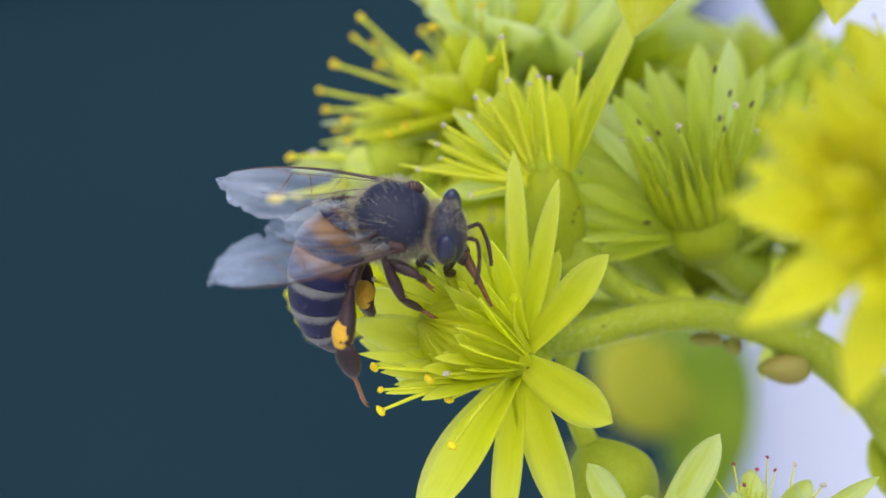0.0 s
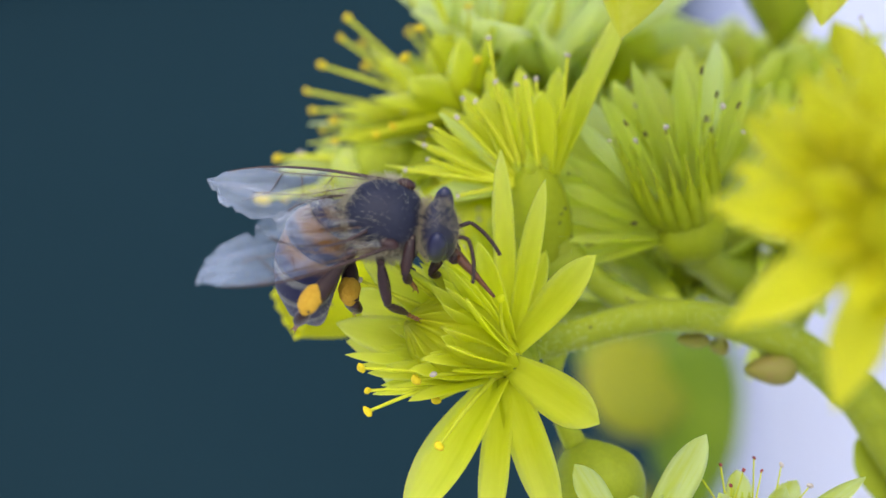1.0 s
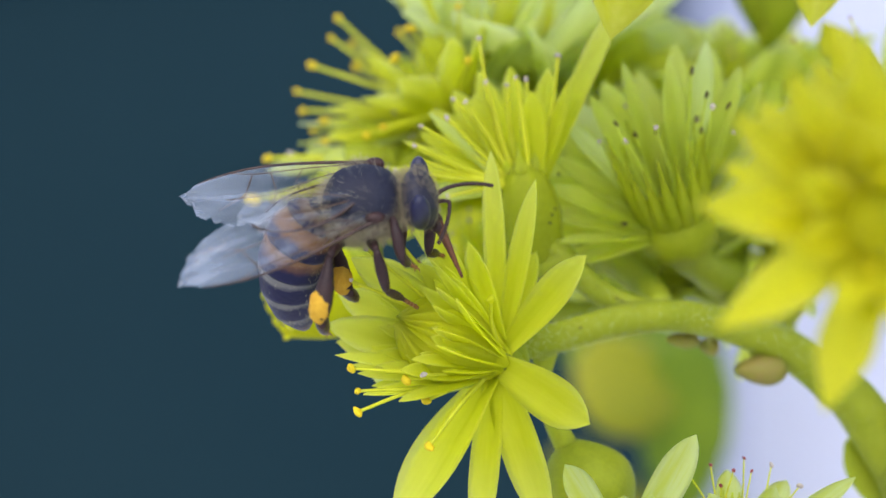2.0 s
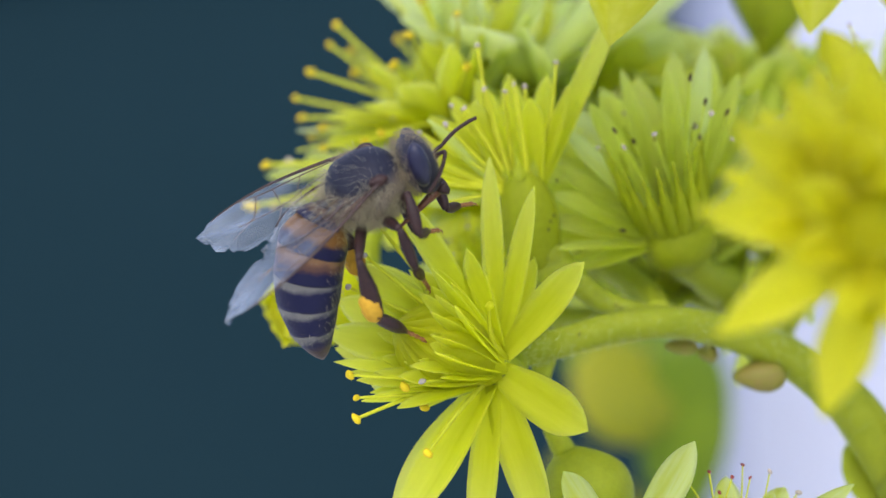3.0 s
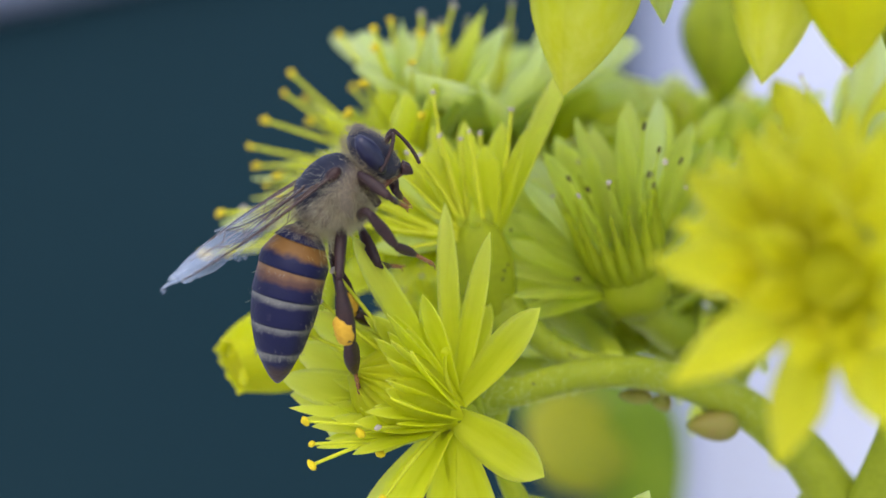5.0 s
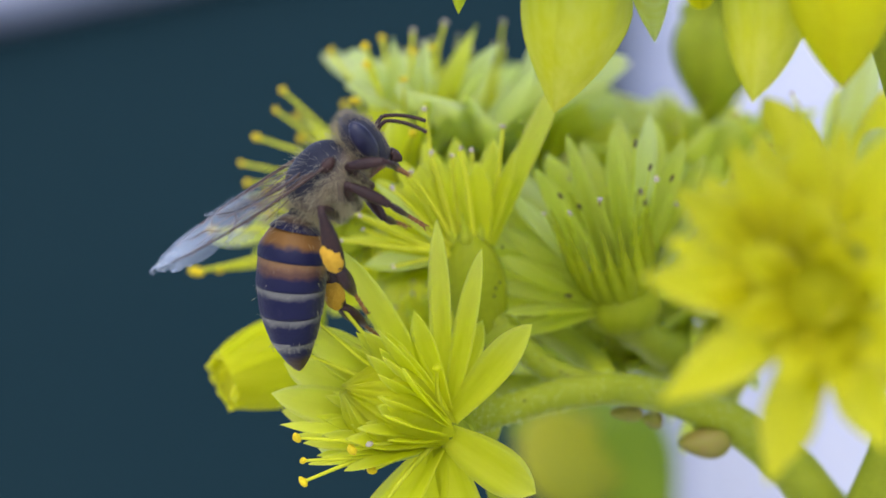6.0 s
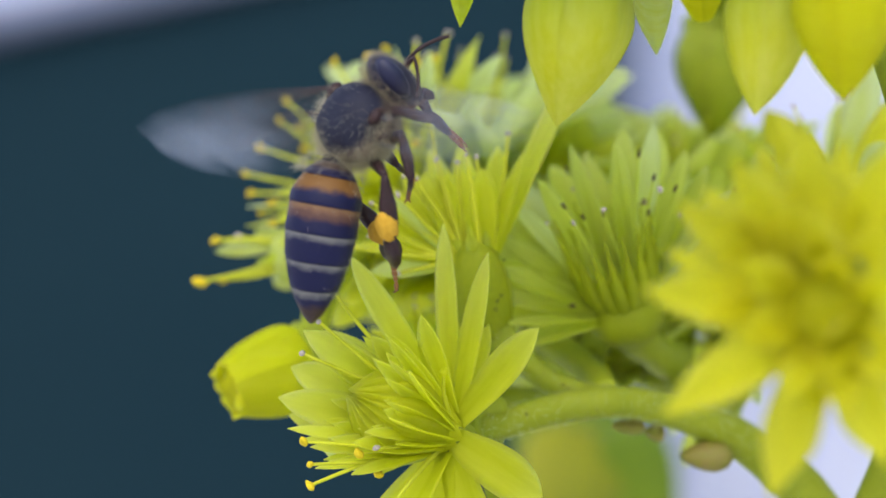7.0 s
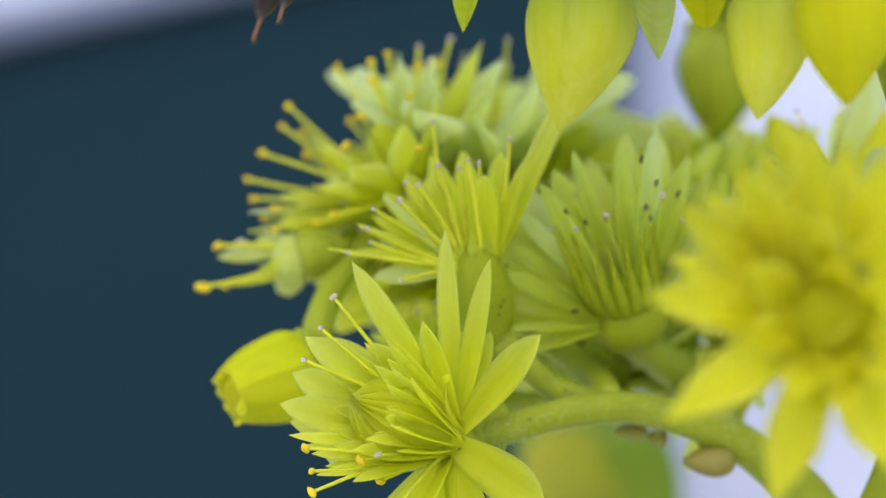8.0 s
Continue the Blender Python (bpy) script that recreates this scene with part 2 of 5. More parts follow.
def tube(bm, points, radii, sides=8, n=12, mi=0):
    """A round stalk along a smooth curve; radii run from its start to its end."""
    pts = curve(points, n)
    rows, up = [], Vector((0.31, 0.2, 0.93))
    for i, p in enumerate(pts):
        d = (pts[min(i + 1, len(pts) - 1)] - pts[max(i - 1, 0)]).normalized()
        y = up.cross(d)
        if y.length < 0.1:
            y = Vector((1, 0.1, 0)).cross(d)
        y.normalize()
        z = d.cross(y)
        up = z
        k = i / (len(pts) - 1) * (len(radii) - 1)
        j = min(int(k), len(radii) - 2)
        r = radii[j] + (radii[j + 1] - radii[j]) * (k - j)
        rows.append([p + (y * math.cos(a) + z * math.sin(a)) * r for a in (math.tau * s / sides for s in range(sides))])
    sheet(bm, rows, True, True, mi)
    return bm


def ball(bm, centre, radii, turn=None, rings=8, sides=10, mi=0):
    """An egg with three radii."""
    m = Matrix.Translation(Vector(centre)) @ (turn if turn is not None else Matrix.Identity(4))
    rows = []
    for i in range(rings + 1):
        a = math.pi * (0.03 + 0.94 * i / rings)
        rows.append([m @ Vector((-math.cos(a) * radii[0], math.sin(a) * math.cos(b) * radii[1], math.sin(a) * math.sin(b) * radii[2]))
                     for b in (math.tau * s / sides for s in range(sides))])
    sheet(bm, rows, True, True, mi)
    return bm


def petal_mesh(length, width, cup=0.25, curl=0.0, blunt=0.5, thick=0.10, wave=0.0, rnd=None, point=0.0):
    """A lance-shaped petal along +x with a keel, rounded edges and a soft tip."""
    bm = bmesh.new()
    n, k = 14, 6
    rows = []
    ph = rnd.uniform(0, 6) if rnd else 0
    top = 0.45 + 0.25 * blunt
    for i in range(n + 1):
        t = i / n
        if t < top:
            w = 0.5 + 0.5 * math.sin(math.pi * 0.5 * t / top)
        else:
            q = (t - top) / (1.0 - top)
            w = (1 - q ** (2.7 - 1.2 * point)) ** (0.75 + 0.4 * point) * 0.97 + 0.03
        w *= width * 0.5

        def height(u):
            return cup * w * (u * u - 0.4) + curl * length * t * t + wave * math.sin(t * 7 + u * 1.5 + ph) * (0.2 + abs(u)) * width - 0.12 * cup * w * math.exp(-(u * 6) ** 2)

        ring = []
        for j in range(k + 1):
            u = 2 * j / k - 1
            ring.append((t * length, u * w, height(u) + thick * 0.5 * (1 - 0.8 * u ** 4) * (1 - 0.5 * t)))
        for j in range(k, -1, -1):
            u = 2 * j / k - 1
            ring.append((t * length, u * w * 0.985, height(u) - thick * 0.5 * (1 - 0.8 * u ** 4) * (1 - 0.5 * t)))
        rows.append(ring)
    sheet(bm, rows, True, True)
    bmesh.ops.recalc_face_normals(bm, faces=bm.faces)
    return bm


# ---- the large setting: ground, dark outbuilding, pale house wall ----
def box(name, lo, hi, mat):
    bm = bmesh.new()
    bmesh.ops.create_cube(bm, size=1)
    for v in bm.verts:
        v.co = Vector([(lo[i] + hi[i]) / 2 + v.co[i] * (hi[i] - lo[i]) for i in range(3)]) * 1000
    return part(name, bm, mat, smooth=False)


def build_setting():
    # ground out of view, kept pale so its bounce fills the flowers' undersides
    bm = bmesh.new()
    bmesh.ops.create_grid(bm, x_segments=40, y_segments=40, size=200000)
    tagged(part("ground", bm, BOUNCE_GROUND), "unseen ground under the plant, made pale to throw light upward", "ground", kind="structure")
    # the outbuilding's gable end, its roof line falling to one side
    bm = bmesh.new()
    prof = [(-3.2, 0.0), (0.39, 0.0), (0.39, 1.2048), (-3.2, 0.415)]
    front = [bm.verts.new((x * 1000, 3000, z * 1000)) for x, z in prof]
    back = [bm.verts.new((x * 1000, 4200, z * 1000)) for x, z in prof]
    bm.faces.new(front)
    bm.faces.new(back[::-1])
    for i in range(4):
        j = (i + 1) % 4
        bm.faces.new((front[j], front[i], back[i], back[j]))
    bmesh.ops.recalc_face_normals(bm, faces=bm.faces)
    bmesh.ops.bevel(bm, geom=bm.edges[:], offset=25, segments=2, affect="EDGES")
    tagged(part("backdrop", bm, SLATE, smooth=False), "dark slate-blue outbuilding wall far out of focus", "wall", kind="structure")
    # added mid-toned strip: fades the dark wall's top softly into the pale one
    bm = bmesh.new()
    prof = [(-3.4, 0.375), (0.47, 1.2265), (0.47, 1.264), (-3.4, 0.4125)]
    front = [bm.verts.new((x * 1000, 2940, z * 1000)) for x, z in prof]
    back = [bm.verts.new((x * 1000, 4240, z * 1000)) for x, z in prof]
    bm.faces.new(front)
    bm.faces.new(back[::-1])
    for i in range(4):
        j = (i + 1) % 4
        bm.faces.new((front[j], front[i], back[i], back[j]))
    bmesh.ops.recalc_face_normals(bm, faces=bm.faces)
    bmesh.ops.bevel(bm, geom=bm.edges[:], offset=12, segments=2, affect="EDGES")
    tagged(part("trim", bm, EDGE_FADE, smooth=False), "blue-grey strip added along the outbuilding's top to soften its blurred edge", "roof edge", kind="structure")
    # the same added fade, upright at the wall's right end
    tagged(box("trim", (0.393, 2.98, 0), (0.47, 3.08, 1.214), EDGE_FADE), "blue-grey strip added at the outbuilding's corner to soften its blurred edge", "corner board", kind="structure")
    tagged(box("wall_north", (-9, 4.3, 0), (9, 4.6, 5), PALE_WALL), "pale lilac-white plastered house wall, out of focus", "wall", kind="structure")


build_setting()


# ---- the plant ----
def stem(name, points, radii, parent, sides=12, n=24):
    bm = bmesh.new()
    tube(bm, points, radii, sides, n)
    for v in bm.verts:
        v.co += Vector(noise.noise_vector(v.co * 0.25)) * 0.1
    return part(name, bm, GREEN, parent)


def hairs(bm, points, radii, count, length, rnd):
    """Short glandular hairs that stand off a stalk."""
    pts = curve(points, 60)
    for _ in range(count):
        i = rnd.randrange(len(pts) - 1)
        p = pts[i].lerp(pts[i + 1], rnd.random())
        d = (pts[i + 1] - pts[i]).normalized()
        k = i / len(pts) * (len(radii) - 1)
        j = min(int(k), len(radii) - 2)
        r = radii[j] + (radii[j + 1] - radii[j]) * (k - j)
        out = Vector([rnd.gauss(0, 1) for _ in range(3)])
        out = (out - d * out.dot(d)).normalized()
        base = p + out * r * 0.96
        tip = base + out * length * rnd.uniform(0.5, 1.2) + d * rnd.uniform(-0.1, 0.1)
        s = d.cross(out) * 0.009
        v = [bm.verts.new(q) for q in (base - s, base + s, tip + s * 0.6, tip - s * 0.6)]
        bm.faces.new(v)


def flower(label, at, axis, petals=(), stamens=(), anther=None, mat=None, size=1.0, seed=1, cup=0.25, curl=0.0, petal_list=(),
           stamen_list=(), ovary=None, carpels=5, carpel_len=2.6, pedicel=None, pedicel_r=0.8, carpel_mat=None, carpel_ring=0.35, fil_r=0.085, anther_r=0.18,
           sepals=True, cup_mat=None, face=0.25, wild=1.0, core=1.5, pale=0.25, thick=0.12, brush=None, core_len=None, cone=None, pale_at=(), fil_mat=None, point=0.3, cup_top=0.35, kind_name="flower", group="flowers of the head"):
    """A many-petalled star flower: petals, stamens with anthers, carpels, sepals, ovary cup and stalk.
    petals: (count, opening, length, width); stamens: (count, opening, length); lists hold single ones by direction."""
    rnd = random.Random(seed)
    root = new(kind_name)
    root.location = mm(at)
    tagged(root, label, "flower", group)
    ax = aim(*axis)
    fr = frame_of(ax, (0.2, -0.3, 0.9))
    specs = [(aim(a, e), ln, w, c) for a, e, ln, w, c in petal_list]
    if petals:
        cnt, opening, ln, w = petals
        for i in range(cnt):
            b = math.tau * (i + rnd.uniform(-0.2, 0.2)) / cnt
            o = radians(opening + rnd.uniform(-10, 10))
            d = fr.to_3x3() @ Vector((math.cos(o), math.sin(o) * math.cos(b), math.sin(o) * math.sin(b)))
            specs.append((d, ln * rnd.uniform(0.88, 1.1), w * rnd.uniform(0.85, 1.15), curl + rnd.uniform(-0.05, 0.05)))
    if brush:                           # a dense tuft of narrow fleshy inner petals round the axis
        cnt, opening, ln, w = brush
        for i in range(cnt):
            b, o = math.tau * 0.618 * i, radians(opening) * math.sqrt((i + 0.5) / cnt)
            d = fr.to_3x3() @ Vector((math.cos(o), math.sin(o) * math.cos(b), math.sin(o) * math.sin(b)))
            specs.append((d, ln * rnd.uniform(0.7, 1.08), w * rnd.uniform(0.8, 1.2), rnd.uniform(-0.08, 0.08)))
    for k, (d, ln, w, c) in enumerate(specs):
        ln *= 1 + wild * rnd.uniform(-0.14, 0.1)
        bm = petal_mesh(ln, w, cup + rnd.uniform(-0.08, 0.08) + wild * rnd.uniform(0, 0.35), c + wild * rnd.uniform(-0.14, 0.1), rnd.uniform(0.35, 0.95), thick, 0.02 + 0.035 * wild, rnd, point)
        side = d - ax * d.dot(ax)
        base = side.normalized() * 0.75 * size - ax * 0.2
        roll = Matrix.Rotation(radians(rnd.gauss(0, 24) * wild), 4, "X")
        part("petal", bm, PETAL_PALE if rnd.random() < pale or k in pale_at else mat or PETAL, root, m=shift(base, frame_of(d, ax + Vector((0, -face, 0))) @ roll))
    rods = [(aim(a, e), ln, an) for a, e, ln, an in stamen_list]
    if stamens:
        cnt, opening, ln = stamens
        for i in range(cnt):
            b = math.tau * (i + rnd.uniform(-0.3, 0.3)) / cnt
            o = radians(opening * rnd.uniform(0.3, 1.05))
            d = fr.to_3x3() @ Vector((math.cos(o), math.sin(o) * math.cos(b), math.sin(o) * math.sin(b)))
            rods.append((d, ln * rnd.uniform(0.8, 1.12), anther or ANTHER))
    for d, ln, an in rods:
        bm = bmesh.new()
        side = (d - ax * d.dot(ax)).normalized() * 0.55 * size
        bow = Vector([rnd.uniform(-0.25, 0.25) for _ in range(3)])
        tip = d * ln
        tube(bm, (side, side * 0.6 + tip * 0.5 + bow, tip), (fil_r * 1.5, fil_r * 1.1, fil_r * 0.75), 6, 8)
        st = part("stamen", bm, fil_mat or FILAMENT, root)
        bm = bmesh.new()
        r = anther_r * rnd.uniform(0.8, 1.15) * (0.8 if an is ANTHER_DARK else 0.55 if an is ANTHER_RED else 0.75 if an is ANTHER_PALE else 1)
        if an is ANTHER_DARK:                # withered ones are thin and lie along the filament
            ball(bm, tip, (r * 1.5, r * 0.6, r * 0.6), frame_of(d, (0, -1, 0)), 6, 8)
        else:
            ball(bm, tip, (r * rnd.uniform(0.95, 1.5), r, r * 0.85), frame_of(Vector([rnd.gauss(0, 1) for _ in range(3)]), (0, 0, 1)), 6, 8)
        for v in bm.verts:
            v.co += Vector(noise.noise_vector(v.co * 4)) * r * 0.25
        part("anther", bm, an, st)
    for i in range(carpels):
        b = math.tau * i / max(1, carpels) + 0.4
        d = (fr.to_3x3() @ Vector((1, 0.28 * math.cos(b), 0.28 * math.sin(b)))).normalized()
        bm = bmesh.new()
        side = (d - ax * d.dot(ax)).normalized()
        tube(bm, (side * carpel_ring, side * (carpel_ring + 0.15) + d * carpel_len * 0.45, side * (carpel_ring - 0.15) + d * carpel_len * (0.85 + 0.3 * rnd.random())), (0.3, 0.48, 0.36, 0.12, 0.05), 8, 10)
        part("carpel", bm, carpel_mat or PETAL_GREEN, root)
    # swollen middle under the stamens, added in petal colour to fill shaded crevices
    bm = bmesh.new()
    long = core_len or core * 0.8
    ball(bm, ax * long * 0.4, (long, core, core), fr, 12, 18)
    for v in bm.verts:
        v.co += Vector(noise.noise_vector(v.co * 2.2)) * 0.28
    part("receptacle", bm, mat or PETAL, root)
    if cone:                            # filaments grown together into one fluted, flaring body
        ln, r0, r1 = cone
        bm = bmesh.new()
        rows = []
        for i in range(15):
            t = i / 14
            row = []
            for k in range(72):
                a = math.tau * k / 72
                rib = math.cos(18 * a + 2.5 * math.sin(2 * a))
                r = r0 + (r1 - r0) * math.sin(math.pi * 0.5 * min(1.0, t / 0.6))
                if t > 0.6:
                    r *= 0.12 + 0.88 * math.cos(math.pi * 0.5 * (t - 0.6) / 0.4)
                row.append(fr.to_3x3() @ Vector((ln * t * (1 + 0.05 * rib * t), r * (1 + 0.07 * rib * t) * math.cos(a), r * (1 + 0.07 * rib * t) * math.sin(a))))
            rows.append(row)
        sheet(bm, rows, True, True)
        part("stamen_tube", bm, mat or PETAL, root, "yellow filaments fused into a fluted body")
    # cup under the petals
    deep, wide = ovary or (1.5, 1.3)
    bm = bmesh.new()
    rows = []
    for i in range(9):
        t = i / 8
        r = wide * size * (0.35 + 0.65 * math.sin(math.pi * (0.12 + (0.55 if cup_top < 1 else 0.78) * t))) * (1 if t < 0.95 else 0.75)
        rows.append([fr.to_3x3() @ Vector((-deep + (deep + cup_top) * t, r * math.cos(a) * (1 + 0.03 * math.cos(8 * a)), r * math.sin(a) * (1 + 0.03 * math.cos(8 * a))))
                     for a in (math.tau * s / 24 for s in range(24))])
    sheet(bm, rows, True, True)
    part("calyx", bm, cup_mat or GREEN, root)
    if sepals:
        for i in range(8):
            b = math.tau * (i + 0.5) / 8
            d = fr.to_3x3() @ Vector((0.75, 0.66 * math.cos(b), 0.66 * math.sin(b)))
            side = (d - ax * d.dot(ax)).normalized()
            part("sepal", petal_mesh(2.2 * size, 0.95 * size, 0.3, 0.03, 0.2, 0.16), GREEN_PALE, root,
                 m=shift(side * wide * 0.8 * size - ax * 0.5, frame_of(d, ax)))
    if pedicel:
        bm = bmesh.new()
        pts = [-ax * deep * 0.8] + [Vector(p) - Vector(at) for p in pedicel]
        tube(bm, pts, (pedicel_r * 1.15, pedicel_r * 0.9, pedicel_r, pedicel_r * 1.1), 10, 14)
        for v in bm.verts:
            v.co += Vector(noise.noise_vector(v.co * 0.8)) * 0.05
        part("pedicel", bm, GREEN, root)
    return root


def bud(label, tip, top, width, mat, pedicel=None, seed=1, seams=5, group="hanging buds", mouth=0.0):
    """A closed pointed bud: overlapping petals that narrow to the tip, a small cup and a stalk."""
    rnd = random.Random(seed)
    root = new("flower_bud")
    root.location = mm(tip)
    tagged(root, label, "flower bud", group)
    ax = (Vector(top) - Vector(tip))
    ln = ax.length
    fr = frame_of(ax, (0.1, -1, 0.2)).to_3x3()
    for k in range(seams):
        bm = bmesh.new()
        rows = []
        b0 = math.tau * k / seams + 0.35
        for i in range(17):
            t = i / 16
            r = width * 0.5 * (mouth + (1 - mouth) * (1 - (1 - t / 0.62) ** 1.7) if t < 0.62 else 1 - 0.55 * ((t - 0.62) / 0.38) ** 2.2)
            row = []
            for j in range(9):
                u = j / 8 - 0.5
                a = b0 + u * math.tau / seams * 1.22
                rr = r * (1.0 + 0.035 * u * 2 - 0.10 * (2 * u) ** 4 * 0.5) + 0.02
                row.append(fr @ Vector((t * ln, rr * math.cos(a), rr * math.sin(a))))
            rows.append(row)
        sheet(bm, rows)
        for v in bm.verts:
            v.co += Vector(noise.noise_vector(v.co * 0.35 + Vector((seed, 0, 0)))) * 0.1
        part("petal", bm, mat, root)
    if mouth > 0.4:
        for k in range(seams + 3):
            a = math.tau * k / (seams + 3)
            d = fr @ Vector((-1, 0.25 * math.cos(a), 0.25 * math.sin(a)))
            base = fr @ Vector((ln * 0.3, width * mouth * 0.36 * math.cos(a), width * mouth * 0.36 * math.sin(a)))
            part("petal", petal_mesh(ln * rnd.uniform(0.3, 0.42), 1.3, 0.3, rnd.uniform(-0.1, 0.05), 0.5, 0.1, 0.03, rnd), PETAL_GOLD, root, m=shift(base, frame_of(d, fr @ Vector((-0.2, -math.cos(a), -math.sin(a))))))
    if mouth > 0.4:
        bm = bmesh.new()
        ball(bm, fr @ Vector((ln * 0.2, 0, 0)), (ln * 0.24, width * mouth * 0.47, width * mouth * 0.47), fr.to_4x4(), 18, 26)
        for v in bm.verts:
            v.co += Vector(noise.noise_vector(v.co * 1.6)) * 0.34
        part("petal", bm, PETAL_GOLD, root, "folded inner petals")
    bm = bmesh.new()
    tube(bm, (fr @ Vector((ln * 0.55, 0, 0)), fr @ Vector((ln * 0.9, 0, 0)), fr @ Vector((ln * 1.04, 0, 0))), (width * 0.3, width * 0.46, width * 0.22), 16, 10)
    part("calyx", bm, GREEN, root)
    if pedicel:
        bm = bmesh.new()
        tube(bm, [ax * 1.0] + [Vector(p) - Vector(tip) for p in pedicel], (1.0, 0.8, 0.9), 10, 12)
        part("pedicel", bm, GREEN, root)
    return root


def build_stem():
    root = new("succulent_plant")
    root.location = O
    tagged(root, "green fleshy succulent stalk, branching, with fine pale hairs", "plant")
    main = [(4.60, 3.50, -5.00), (5.69, 4.00, -4.98), (7.70, 5.00, -4.53), (9.57, 5.50, -4.05), (11.40, 6.00, -3.70), (13.24, 6.00, -3.55), (15.78, 7.00, -3.83), (18.58, 8.00, -4.67), (20.80, 9.00, -5.74),
            (23.00, 9.00, -7.45), (24.60, 9.00, -9.20), (27.60, 10.00, -14.00), (29.30, 12.00, -21.08), (30, 15, -120), (32, 20, -552)]
    thick = (0.72, 0.78, 0.8, 0.82, 0.86, 0.85, 0.86, 0.98, 1.15, 1.3, 1.4, 1.6, 1.9, 2.4, 3.5)
    stem("stalk", main, thick, root, n=84)
    side = [(13.40, 6.20, -3.55), (11.60, 6.60, -3.15), (9.69, 7.00, -2.27), (8.15, 7.00, -0.89), (6.60, 7.00, 0.60)]
    stem("branch", side, (0.8, 0.72, 0.7, 0.75, 1.0), root)
    side2 = [(19.21, 9.00, -5.33), (18.43, 12.00, -3.17), (17.11, 14.00, -0.94), (15.29, 15.00, 0.69)]
    stem("branch", side2, (1.1, 0.9, 0.9, 1.3), root)
    side3 = [(13.05, 7.00, -3.40), (12.67, 12.00, -1.89), (10.54, 17.00, 0.03), (7.38, 20.00, 3.79), (2.58, 19.00, 7.15)]
    stem("branch", side3, (0.9, 0.9, 0.9, 0.9, 0.9), root)
    side4 = [(26.69, 9.00, -13.38), (29.11, 4.00, -3.55), (27.54, -4.00, 9.43), (21.68, -8.00, 20.49), (13.99, -6.00, 23.34), (9.92, -6.00, 22.26)]
    stem("branch", side4, (1.5, 1.4, 1.3, 1.2, 1.1, 1.0), root, n=40)
    bm = bmesh.new()
    rnd = random.Random(4)
    hairs(bm, main[:11], thick[:11], 2800, 0.24, rnd)
    hairs(bm, side, (0.8, 0.72, 0.7, 0.75, 1.0), 1400, 0.24, rnd)
    hairs(bm, side2, (1.1, 0.9, 0.9, 1.3), 900, 0.2, rnd)
    tagged(part("fine_hair", bm, HAIR_GREEN, root), kind="stuff")


build_stem()


def leaf(base, tip, width, mat, parent, seed, thick=0.28, face=(0.1, -1, 0.3)):
    """A fleshy spoon-shaped leaf, thick in the middle."""
    d = Vector(tip) - Vector(base)
    ln = d.length
    bm = bmesh.new()
    rows = []
    for i in range(19):
        t = i / 18
        w = width * 0.5 * (0.18 + 0.82 * math.sin(math.pi * 0.5 * min(1, t / 0.62)) ** 1.3) * (1 if t < 0.62 else math.sqrt(max(0.0, 1 - ((t - 0.62) / 0.382) ** 2)))
        rows.append([Vector((t * ln, w * math.cos(a), w * thick * math.sin(a) + 0.08 * ln * t * t)) for a in (math.tau * k / 20 for k in range(20))])
    sheet(bm, rows, True, True)
    for v in bm.verts:
        v.co += Vector(noise.noise_vector(v.co * 0.15 + Vector((seed, 0, 0)))) * 0.25
    return part("leaf", bm, mat, parent, m=shift(base, frame_of(d, face)))


def round_bud(label, middle, top, radius, pedicel):
    """A round green bud on its stalk."""
    root = new("flower_bud")
    root.location = mm(middle)
    tagged(root, label, "flower bud", "hanging buds")
    ax = Vector(top) - Vector(middle)
    fr = frame_of(ax, (0, -1, 0)).to_3x3()
    bm = bmesh.new()
    rows = []
    for i in range(15):
        t = i / 14
        x = -radius + (radius + ax.length) * t
        r = radius * math.sqrt(max(0.0, 1 - (1 - t / 0.52) ** 2)) if t < 0.52 else radius * (0.26 + 0.74 * math.cos(math.pi * 0.5 * (t - 0.52) / 0.48) ** 0.9)
        rows.append([fr @ Vector((x, (r + 0.02) * math.cos(a) * (1 + 0.025 * math.cos(6 * a)), (r + 0.02) * math.sin(a) * (1 + 0.025 * math.cos(6 * a)))) for a in (math.tau * k / 30 for k in range(30))])
    sheet(bm, rows, True, True)
    part("calyx", bm, GREEN, root)
    bm = bmesh.new()
    tube(bm, [ax * 0.9] + [Vector(p) - Vector(middle) for p in pedicel], (radius * 0.26, 0.5, 0.55, 0.7), 12, 16)
    part("pedicel", bm, GREEN, root)
    for k in range(5):
        a = math.tau * k / 5 + 0.5
        d = fr @ Vector((-0.9, 0.42 * math.cos(a), 0.42 * math.sin(a)))
        part("petal", petal_mesh(radius * 1.3, radius * 0.9, 0.3, 0, 0.3, 0.12), PETAL_PALE, root, m=shift(d * radius * 0.55 , frame_of(d, fr @ Vector((-1, 0, 0)))))
    return root


plant = bpy.data.objects["succulent_plant"]
LB = (25.90, 99.00, -28.85)
stem("branch", [(29.30, 12.00, -21.72), (32.22, 60.00, -28.76), (29.31, 92.00, -30.54), LB], (1.6, 1.5, 1.6, 2.0), plant)
leaf((27.00, 97.00, -12.40), (14.20, 92.00, -13.60), 10.60, LEAF_GOLD, plant, 1)
leaf(LB, (25.60, 96.00, -7.60), 9.60, LEAF, plant, 2)
leaf((30.00, 101.00, -10.50), (14.00, 100.00, -10.60), 9.00, LEAF, plant, 7)
leaf(LB, (13.20, 103.00, -20.34), 5.00, LEAF_GOLD, plant, 4)
leaf((31.00, 12.00, -15.50), (23.60, 11.00, -10.80), 4.40, GREEN, plant, 5)
